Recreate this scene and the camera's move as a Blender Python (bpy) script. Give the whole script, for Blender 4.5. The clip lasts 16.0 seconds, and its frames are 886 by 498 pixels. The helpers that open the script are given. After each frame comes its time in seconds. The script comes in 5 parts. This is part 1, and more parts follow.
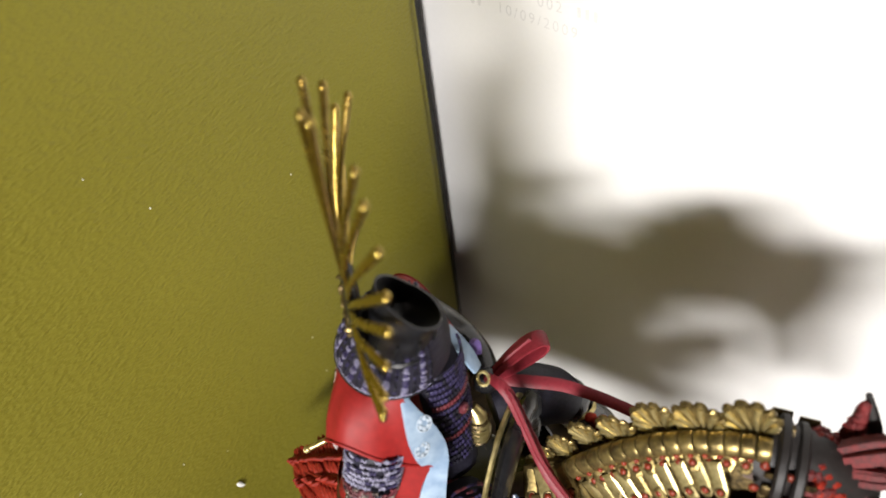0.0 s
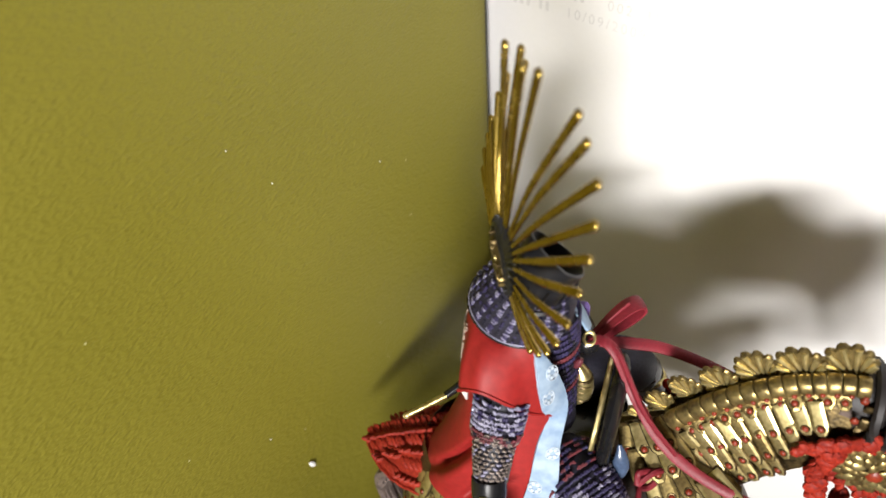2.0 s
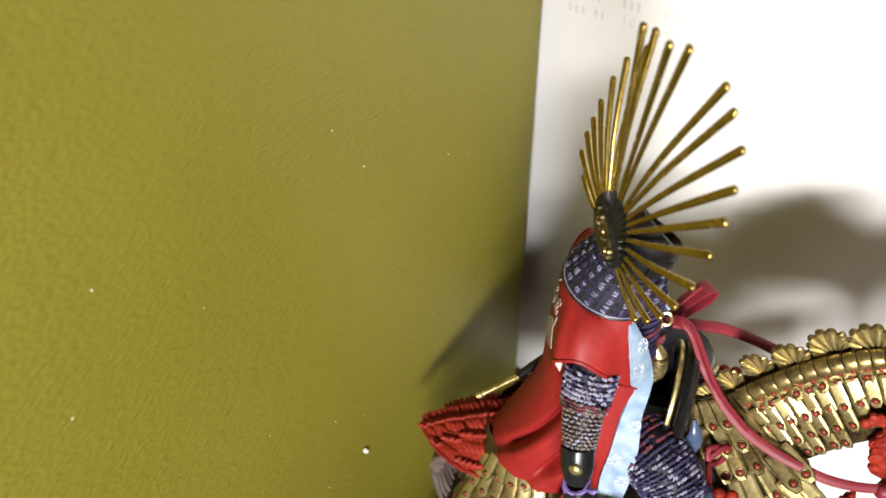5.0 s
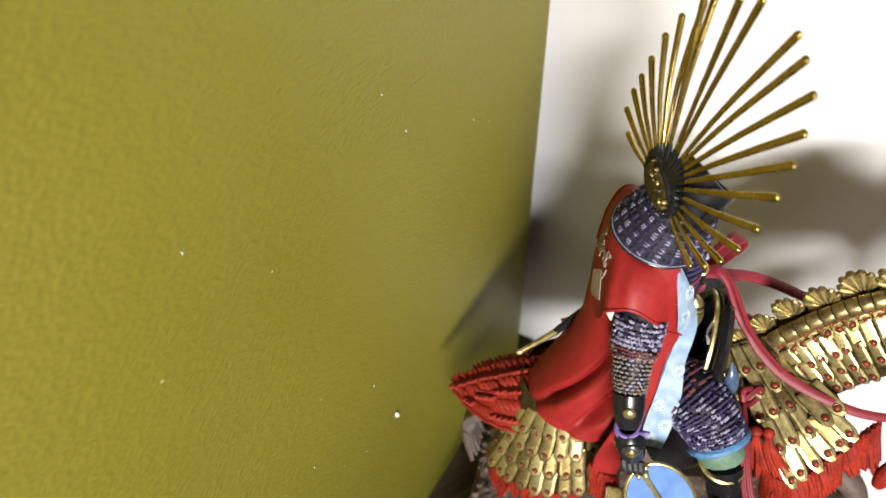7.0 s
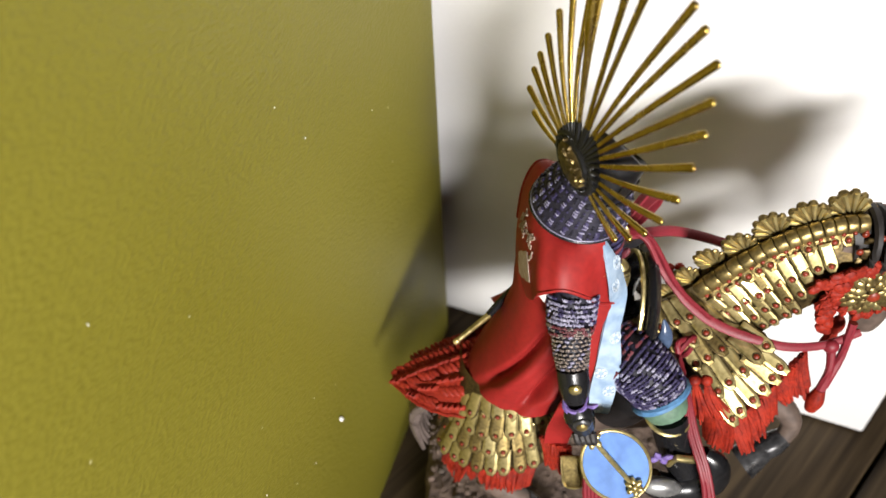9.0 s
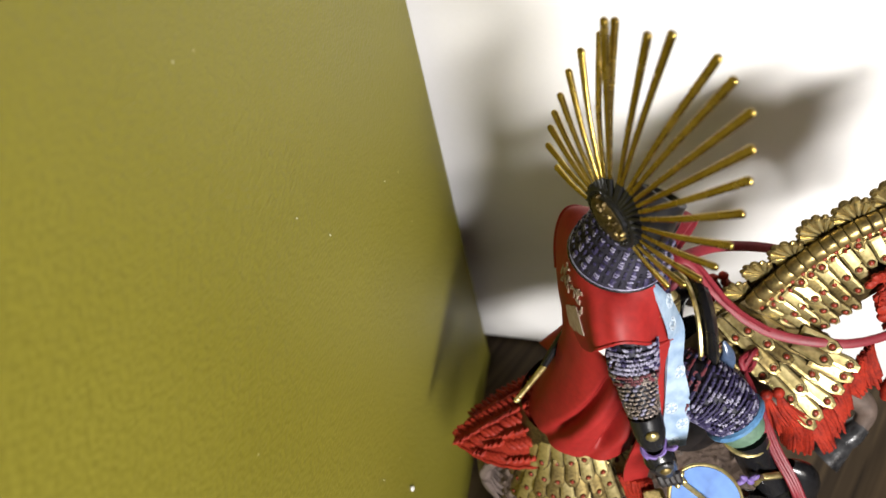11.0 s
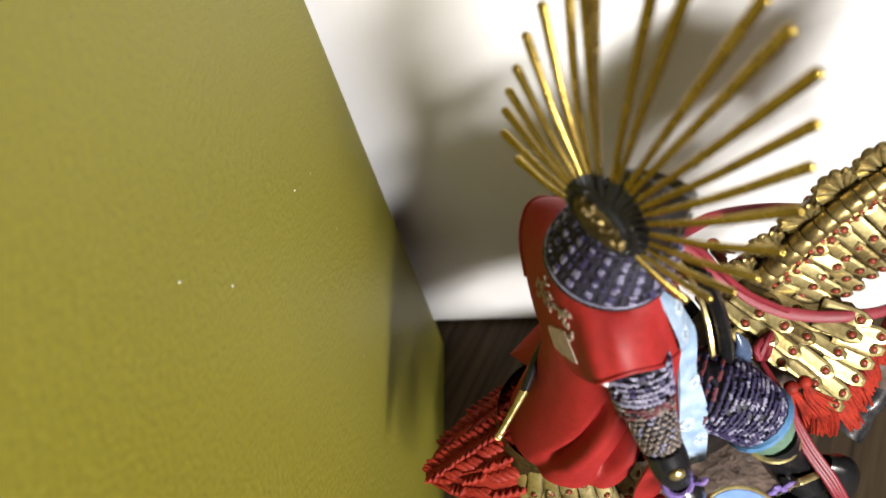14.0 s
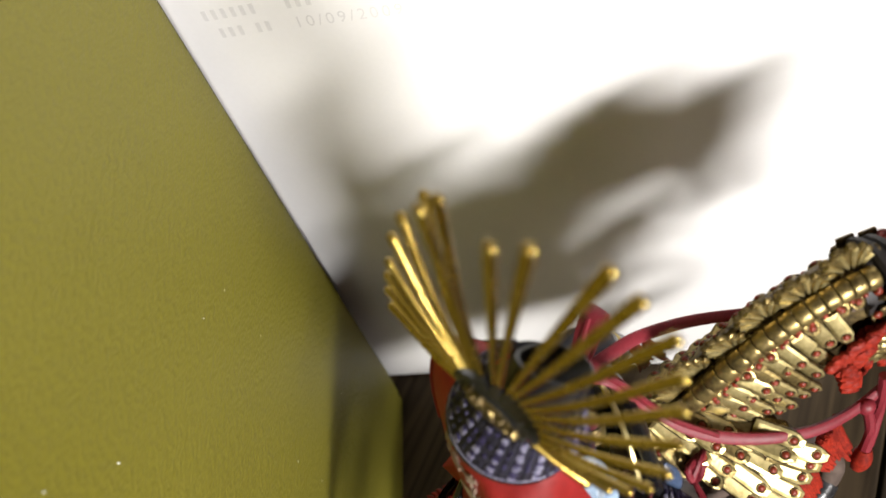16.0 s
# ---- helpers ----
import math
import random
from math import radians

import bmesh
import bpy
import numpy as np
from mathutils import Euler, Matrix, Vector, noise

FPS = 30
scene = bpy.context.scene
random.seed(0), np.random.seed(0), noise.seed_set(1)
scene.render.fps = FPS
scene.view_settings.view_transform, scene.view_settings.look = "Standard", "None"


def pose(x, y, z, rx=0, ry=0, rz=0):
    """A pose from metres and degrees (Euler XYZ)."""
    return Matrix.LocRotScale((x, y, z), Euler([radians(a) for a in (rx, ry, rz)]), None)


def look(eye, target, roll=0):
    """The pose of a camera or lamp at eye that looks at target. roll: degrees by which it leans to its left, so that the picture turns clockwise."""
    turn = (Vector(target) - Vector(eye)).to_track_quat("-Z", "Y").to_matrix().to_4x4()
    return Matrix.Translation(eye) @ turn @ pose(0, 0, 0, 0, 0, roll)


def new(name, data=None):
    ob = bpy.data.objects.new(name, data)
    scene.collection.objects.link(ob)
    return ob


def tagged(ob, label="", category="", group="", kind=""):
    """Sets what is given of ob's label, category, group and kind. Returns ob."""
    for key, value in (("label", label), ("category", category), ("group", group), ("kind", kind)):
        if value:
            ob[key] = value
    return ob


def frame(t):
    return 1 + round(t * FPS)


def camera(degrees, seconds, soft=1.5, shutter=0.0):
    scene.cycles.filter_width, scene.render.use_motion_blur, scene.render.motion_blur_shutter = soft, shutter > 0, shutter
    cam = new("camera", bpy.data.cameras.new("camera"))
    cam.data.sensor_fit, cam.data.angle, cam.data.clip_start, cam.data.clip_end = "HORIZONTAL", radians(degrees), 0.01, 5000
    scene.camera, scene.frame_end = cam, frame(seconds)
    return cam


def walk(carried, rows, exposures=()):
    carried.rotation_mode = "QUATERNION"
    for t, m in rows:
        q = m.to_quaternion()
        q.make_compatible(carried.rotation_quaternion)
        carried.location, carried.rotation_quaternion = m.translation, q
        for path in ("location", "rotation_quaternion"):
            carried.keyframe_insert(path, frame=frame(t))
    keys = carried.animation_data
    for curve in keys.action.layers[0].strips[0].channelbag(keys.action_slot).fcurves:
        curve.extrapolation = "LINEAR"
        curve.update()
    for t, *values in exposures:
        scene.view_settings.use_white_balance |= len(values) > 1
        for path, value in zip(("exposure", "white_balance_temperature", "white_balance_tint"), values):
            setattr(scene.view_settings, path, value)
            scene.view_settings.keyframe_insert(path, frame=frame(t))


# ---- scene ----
cam = camera(60.7, 16.0, 1.6)
cam.data.dof.use_dof, cam.data.dof.focus_distance, cam.data.dof.aperture_fstop = True, 0.17, 17.0
METRES, EYE, TILT, LEAN, TURN = 0.22, 0.2673, -43.923, 6.106, 42.447
ROWS = [
    (0.0, 0.0, 0.0, 0.0, 0.0, 0.0, -0.0),
    (0.5, -0.0154, -0.009, -0.005, -1.23, -0.01, 0.79),
    (1.0, -0.0751, -0.0395, -0.0335, -2.09, 0.93, 0.24),
    (1.5, -0.1022, -0.0402, -0.0366, -2.97, 1.45, 0.79),
    (2.0, -0.153, -0.0543, -0.0594, -3.6, 2.39, -0.08),
    (2.5, -0.1691, -0.0597, -0.0679, -3.52, 2.56, -0.41),
    (3.0, -0.1993, -0.0704, -0.0843, -3.48, 3.04, -1.43),
    (3.5, -0.2394, -0.0788, -0.0986, -3.83, 3.26, -1.71),
    (6.0, -0.3411, -0.0802, -0.1236, -7.61, 4.93, -0.56),
    (6.5, -0.3886, -0.0901, -0.1363, -7.76, 4.12, -0.14),
    (7.0, -0.3791, -0.0822, -0.1318, -9.79, 3.03, 1.15),
    (7.5, -0.379, -0.0785, -0.1248, -11.26, 2.51, 2.65),
    (8.0, -0.3794, -0.0697, -0.1116, -13.36, 1.59, 5.34),
    (8.5, -0.3769, -0.0662, -0.101, -15.2, -0.52, 7.99),
    (9.0, -0.3804, -0.0586, -0.086, -16.33, -0.88, 10.26),
    (11.5, -0.385, -0.0438, 0.0127, -16.67, -2.62, 25.13),
    (12.0, -0.3892, -0.0415, 0.03, -18.24, -5.25, 28.69),
    (12.5, -0.3969, 0.0081, 0.0785, -19.35, -5.99, 29.85),
    (13.0, -0.3626, 0.0654, 0.0578, -21.13, -6.78, 29.1),
    (13.5, -0.3446, 0.0912, 0.0439, -21.29, -7.1, 29.11),
    (14.0, -0.3174, 0.1269, 0.054, -22.58, -8.0, 29.44),
    (14.5, -0.2875, 0.1404, 0.0569, -23.0, -8.49, 29.58),
    (15.0, -0.2452, 0.1313, 0.0924, -23.32, -9.11, 30.44),
    (15.5, -0.2122, 0.1215, 0.1139, -23.35, -9.38, 31.18),
    (16.0, -0.185, 0.1273, 0.1239, -23.69, -9.79, 31.52),
]
walk(cam, [(t, pose(0, 0, EYE, TILT, LEAN, TURN) @ pose(METRES * x, METRES * y, METRES * z, 90 + pitch, roll, yaw)) for t, x, y, z, yaw, pitch, roll in ROWS],
     [(0.0, -0.17), (1.5, -0.07), (3.5, 0.0), (6.0, 0.04), (9.0, 0.0), (11.5, -0.03), (12.5, -0.07), (13.2, -0.11), (14.0, 0.15), (15.0, 0.18), (15.5, 0.16), (16.0, -0.08)])

# ---- light: one small bright lamp in front of the figure, plus unseen fill added overhead and aside ----
world = bpy.data.worlds.new("room_air")
world.use_nodes = True
world.node_tree.nodes["Background"].inputs[0].default_value = (1.0, 0.86, 0.7, 1)
world.node_tree.nodes["Background"].inputs[1].default_value = 0.014
scene.world = world
key = bpy.data.lights.new("desk_lamp_light", "AREA")
key.energy, key.shape, key.size, key.size_y, key.color = 1.98, "RECTANGLE", 0.17, 0.05, (1.0, 0.97, 0.95)
key.spread = radians(112)
new("desk_lamp_light", key).matrix_world = look((0.165, -0.336, 0.247), (-0.06, 0.12, 0.15), 25)
# Weak overhead fill, added to lift the dark areas.
dome = bpy.data.lights.new("overhead_fill", "AREA")
dome.energy, dome.shape, dome.size, dome.color = 1.0, "DISK", 0.5, (1.0, 0.86, 0.78)
new("overhead_fill", dome).matrix_world = pose(0.45, -0.2, 1.6)
# Far side fill, added to brighten the shadowed carton; no such lamp is known.
room = bpy.data.lights.new("side_fill_light", "AREA")
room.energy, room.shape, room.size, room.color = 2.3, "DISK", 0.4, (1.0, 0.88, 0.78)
new("side_fill_light", room).matrix_world = look((0.95, -0.85, 0.45), (-0.06, 0.1, 0.1))

# ---- materials ----


def material(name, colour, rough=0.6, metal=0.0, vary=0.25, grain=600.0, bump=0.25, depth=0.0002, coat=0.0, second=None, blot=90.0, spec=0.5):
    """A surface with two scales of variation in colour and a fine relief."""
    mat = bpy.data.materials.new(name)
    mat.use_nodes = True
    nt = mat.node_tree
    b = nt.nodes["Principled BSDF"]
    b.inputs["Roughness"].default_value, b.inputs["Metallic"].default_value = rough, metal
    b.inputs["Coat Weight"].default_value = coat
    b.inputs["Coat Roughness"].default_value = 0.15
    b.inputs["Specular IOR Level"].default_value = spec
    tc = nt.nodes.new("ShaderNodeTexCoord")
    n1, n2 = nt.nodes.new("ShaderNodeTexNoise"), nt.nodes.new("ShaderNodeTexNoise")
    n1.inputs["Scale"].default_value, n2.inputs["Scale"].default_value = grain, blot
    n1.inputs["Detail"].default_value = n2.inputs["Detail"].default_value = 4
    nt.links.new(tc.outputs["Object"], n1.inputs["Vector"])
    nt.links.new(tc.outputs["Object"], n2.inputs["Vector"])
    mix = nt.nodes.new("ShaderNodeMath")
    mix.operation = "ADD"
    nt.links.new(n1.outputs["Fac"], mix.inputs[0])
    nt.links.new(n2.outputs["Fac"], mix.inputs[1])
    ramp = nt.nodes.new("ShaderNodeValToRGB")
    lo = second if second else tuple(c * (1 - vary) for c in colour)
    hi = colour if second else tuple(min(1, c * (1 + vary)) for c in colour)
    ramp.color_ramp.elements[0].position, ramp.color_ramp.elements[1].position = 0.36, 0.64
    ramp.color_ramp.elements[0].color, ramp.color_ramp.elements[1].color = (*lo, 1), (*hi, 1)
    half = nt.nodes.new("ShaderNodeMath")
    half.operation = "MULTIPLY"
    half.inputs[1].default_value = 0.5
    nt.links.new(mix.outputs[0], half.inputs[0])
    nt.links.new(half.outputs[0], ramp.inputs["Fac"])
    nt.links.new(ramp.outputs["Color"], b.inputs["Base Color"])
    rr = nt.nodes.new("ShaderNodeMapRange")
    rr.inputs["To Min"].default_value, rr.inputs["To Max"].default_value = max(0.03, rough - 0.1), min(1, rough + 0.12)
    nt.links.new(n2.outputs["Fac"], rr.inputs["Value"])
    nt.links.new(rr.outputs["Result"], b.inputs["Roughness"])
    if bump:
        bp = nt.nodes.new("ShaderNodeBump")
        bp.inputs["Strength"].default_value, bp.inputs["Distance"].default_value = bump, depth
        nt.links.new(n1.outputs["Fac"], bp.inputs["Height"])
        nt.links.new(bp.outputs["Normal"], b.inputs["Normal"])
    return mat


gold = material("old_gold", (0.64, 0.53, 0.25), 0.32, 0.84, 0.3, 900, 0.35, 0.0001, second=(0.32, 0.255, 0.09), blot=260)
# Duller gold: random wear on single plates, painted shade along the neck's top.
worn_shaded_gold = material("worn_shaded_gold", (0.36, 0.27, 0.10), 0.36, 0.82, 0.3, 1100, 0.5, 0.0001, second=(0.13, 0.095, 0.038), blot=300)
crest_gold = material("crest_gold", (0.50, 0.36, 0.09), 0.25, 1.0, 0.25, 700, 0.2, 0.0001, second=(0.34, 0.23, 0.05), blot=120)
dark_gold = material("tarnished_gold", (0.15, 0.105, 0.04), 0.45, 0.8, 0.4, 1200, 0.6, 0.0002, second=(0.035, 0.025, 0.012), blot=300)
jewel = material("red_enamel", (0.19, 0.024, 0.009), 0.4, 0.0, 0.4, 2000, 0.1, spec=0.35)
coat_red = material("red_coat_paint", (0.235, 0.0125, 0.011), 0.55, 0, 0.16, 700, 0.15, 0.0001, blot=70, spec=0.28)
cord_red = material("crimson_cord", (0.17, 0.014, 0.022), 0.5, 0, 0.22, 1500, 0.3, 0.0002, spec=0.35)
fringe_red = material("vermilion_fringe", (0.33, 0.024, 0.009), 0.62, 0, 0.3, 1500, 0.3, 0.0002, second=(0.11, 0.007, 0.004), blot=260, spec=0.2)
ear_red = material("dark_red_wool", (0.16, 0.012, 0.012), 0.7, 0, 0.3, 1500, 0.3, 0.0002, second=(0.04, 0.005, 0.005), blot=400)
braid_red = material("braided_red_cover", (0.29, 0.025, 0.011), 0.55, 0, 0.3, 1200, 0.4, 0.0002, second=(0.13, 0.009, 0.006), spec=0.2)
black = material("black_lacquer", (0.009, 0.009, 0.010), 0.25, 0, 0.4, 800, 0.15, 0.0001, coat=0.08, spec=0.38)
helm_black = material("helmet_black", (0.007, 0.007, 0.008), 0.38, 0.0, 0.4, 500, 0.35, 0.0003, spec=0.35)
lame_dark = material("dark_iron_lames", (0.013, 0.012, 0.021), 0.55, 0.0, 0.5, 1500, 0.5, 0.0002, spec=0.3)
lace_purple = material("purple_lacing", (0.045, 0.037, 0.10), 0.5, 0.1, 0.5, 2500, 0.5, 0.0002, second=(0.025, 0.02, 0.055), blot=700, spec=0.3)
lace_grey = material("silver_lacing", (0.31, 0.30, 0.39), 0.4, 0.1, 0.4, 2500, 0.5, 0.0002, second=(0.11, 0.10, 0.18), blot=700)
lace_red = material("maroon_lacing", (0.12, 0.022, 0.03), 0.5, 0, 0.4, 2500, 0.4, 0.0002)
mail = material("brown_mail", (0.36, 0.30, 0.26), 0.4, 0.4, 0.5, 2600, 0.9, 0.0004, second=(0.07, 0.05, 0.045), blot=1500)
violet = material("violet_ribbon", (0.14, 0.09, 0.28), 0.6, 0, 0.25, 1500, 0.2)
sash_blue = material("pale_blue_sash", (0.31, 0.40, 0.50), 0.6, 0, 0.2, 300, 0.15, 0.0002, second=(0.16, 0.24, 0.35), blot=150)
flower = material("white_print", (0.45, 0.52, 0.59), 0.6, 0, 0.15, 1500, 0.1)
fan_blue = material("sky_blue_enamel", (0.10, 0.20, 0.47), 0.55, 0, 0.2, 350, 0.15, 0.0001, blot=150, spec=0.3)
trim_blue = material("blue_trim", (0.07, 0.18, 0.34), 0.5, 0, 0.25, 1200, 0.2)
navy = material("navy_gloss", (0.05, 0.075, 0.13), 0.2, 0, 0.25, 1200, 0.1, coat=0.4)
trim_green = material("green_cloth", (0.085, 0.15, 0.10), 0.55, 0, 0.25, 900, 0.2)
pale = material("ivory_emblem", (0.42, 0.35, 0.28), 0.6, 0, 0.25, 1200, 0.2, second=(0.26, 0.17, 0.13))
lining = material("white_lining", (0.62, 0.58, 0.56), 0.7, 0, 0.1, 900, 0.2)
hide = material("grey_brown_hide", (0.105, 0.075, 0.06), 0.5, 0, 0.35, 400, 0.3, 0.0003, blot=60)
hair = material("grey_horse_hair", (0.12, 0.092, 0.08), 0.5, 0, 0.35, 900, 0.5, 0.0003)
hoof_grey = material("dark_hoof", (0.06, 0.06, 0.062), 0.28, 0.2, 0.5, 500, 0.4, 0.0004, second=(0.01, 0.01, 0.011))
bridle = material("dark_bridle", (0.012, 0.009, 0.008), 0.6, 0, 0.4, 900, 0.3)
soil = material("rocky_soil", (0.19, 0.135, 0.105), 0.85, 0, 0.4, 500, 1.0, 0.0012, second=(0.06, 0.04, 0.031), blot=160)
stone = material("grey_stone", (0.10, 0.078, 0.064), 0.8, 0, 0.4, 500, 0.6, 0.0006)
steel = material("pale_steel", (0.42, 0.42, 0.41), 0.3, 0.6, 0.3, 500, 0.3, 0.0003, second=(0.16, 0.16, 0.16))
carton = material("white_carton", (0.80, 0.79, 0.775), 0.62, 0, 0.012, 900, 0.06, 0.0001, blot=12)
emboss = material("pale_grey_print", (0.68, 0.67, 0.66), 0.7, 0, 0.08, 2500, 0.1)
board_black = material("black_board", (0.012, 0.012, 0.011), 0.6, 0, 0.3, 600, 0.2)
plaster = material("room_plaster", (0.55, 0.50, 0.43), 0.9, 0, 0.06, 60, 0.2, 0.001, blot=3)
lint = material("white_lint", (0.8, 0.8, 0.76), 0.8, 0, 0.1, 3000, 0.3)


def leatherette():
    """Olive leathercloth: fine pebbled grain with low ripples and a few pale dust points."""
    mat = material("olive_leathercloth", (0.186, 0.165, 0.017), 0.5, 0, 0.07, 1500, 0, blot=14, spec=0.4)
    nt = mat.node_tree
    b = nt.nodes["Principled BSDF"]
    tc = nt.nodes["Texture Coordinate"]
    mp = nt.nodes.new("ShaderNodeMapping")
    mp.inputs["Scale"].default_value = (1.0, 0.55, 1.3)
    nt.links.new(tc.outputs["Object"], mp.inputs["Vector"])
    v = nt.nodes.new("ShaderNodeTexVoronoi")
    v.feature, v.inputs["Scale"].default_value = "SMOOTH_F1", 1500
    n = nt.nodes.new("ShaderNodeTexNoise")
    n.inputs["Scale"].default_value, n.inputs["Detail"].default_value = 600, 5
    nt.links.new(mp.outputs[0], v.inputs["Vector"])
    nt.links.new(mp.outputs[0], n.inputs["Vector"])
    add = nt.nodes.new("ShaderNodeMath")
    add.operation = "ADD"
    nt.links.new(v.outputs["Distance"], add.inputs[0])
    nt.links.new(n.outputs["Fac"], add.inputs[1])
    bp = nt.nodes.new("ShaderNodeBump")
    bp.inputs["Strength"].default_value, bp.inputs["Distance"].default_value = 0.6, 0.0004
    nt.links.new(add.outputs[0], bp.inputs["Height"])
    nt.links.new(bp.outputs["Normal"], b.inputs["Normal"])
    dust = nt.nodes.new("ShaderNodeTexVoronoi")
    dust.inputs["Scale"].default_value = 120
    nt.links.new(tc.outputs["Object"], dust.inputs["Vector"])
    wob = nt.nodes.new("ShaderNodeMath")
    wob.operation = "LESS_THAN"
    size = nt.nodes.new("ShaderNodeMath")
    size.operation, size.inputs[1].default_value, size.inputs[2].default_value = "MULTIPLY_ADD", 0.11, -0.070
    sep = nt.nodes.new("ShaderNodeSeparateColor")
    nt.links.new(dust.outputs["Color"], sep.inputs[0])
    nt.links.new(sep.outputs[0], size.inputs[0])
    nt.links.new(dust.outputs["Distance"], wob.inputs[0])
    nt.links.new(size.outputs[0], wob.inputs[1])
    mx = nt.nodes.new("ShaderNodeMix")
    mx.data_type = "RGBA"
    old = b.inputs["Base Color"].links[0].from_socket
    nt.links.new(wob.outputs[0], mx.inputs["Factor"])
    nt.links.new(old, mx.inputs["A"])
    mx.inputs["B"].default_value = (0.50, 0.48, 0.28, 1)
    nt.links.new(mx.outputs["Result"], b.inputs["Base Color"])
    return mat


def planks():
    """Dark brown wood with long grain along the boards' own x axis."""
    mat = material("dark_wood", (0.085, 0.058, 0.036), 0.6, 0, 0.3, 300, 0, blot=30, spec=0.2)
    nt = mat.node_tree
    b = nt.nodes["Principled BSDF"]
    tc = nt.nodes["Texture Coordinate"]
    mp = nt.nodes.new("ShaderNodeMapping")
    mp.inputs["Scale"].default_value = (6, 170, 40)
    nt.links.new(tc.outputs["Object"], mp.inputs["Vector"])
    n = nt.nodes.new("ShaderNodeTexNoise")
    n.inputs["Scale"].default_value, n.inputs["Detail"].default_value, n.inputs["Distortion"].default_value = 1.6, 6, 0.6
    nt.links.new(mp.outputs[0], n.inputs["Vector"])
    info = nt.nodes.new("ShaderNodeObjectInfo")
    add = nt.nodes.new("ShaderNodeMath")
    add.operation, add.inputs[2].default_value = "MULTIPLY_ADD", -0.1
    add.inputs[1].default_value = 0.2
    nt.links.new(info.outputs["Random"], add.inputs[0])
    sm = nt.nodes.new("ShaderNodeMath")
    sm.operation = "ADD"
    nt.links.new(n.outputs["Fac"], sm.inputs[0])
    nt.links.new(add.outputs[0], sm.inputs[1])
    ramp = nt.nodes.new("ShaderNodeValToRGB")
    ramp.color_ramp.elements[0].position, ramp.color_ramp.elements[1].position = 0.3, 0.7
    ramp.color_ramp.elements[0].color, ramp.color_ramp.elements[1].color = (0.014, 0.0095, 0.006, 1), (0.075, 0.052, 0.028, 1)
    nt.links.new(sm.outputs[0], ramp.inputs["Fac"])
    nt.links.new(ramp.outputs["Color"], b.inputs["Base Color"])
    bp = nt.nodes.new("ShaderNodeBump")
    bp.inputs["Strength"].default_value, bp.inputs["Distance"].default_value = 0.3, 0.0004
    nt.links.new(n.outputs["Fac"], bp.inputs["Height"])
    nt.links.new(bp.outputs["Normal"], b.inputs["Normal"])
    return mat


olive = leatherette()
wood = planks()

# ---- mesh building; all lengths below are millimetres ----


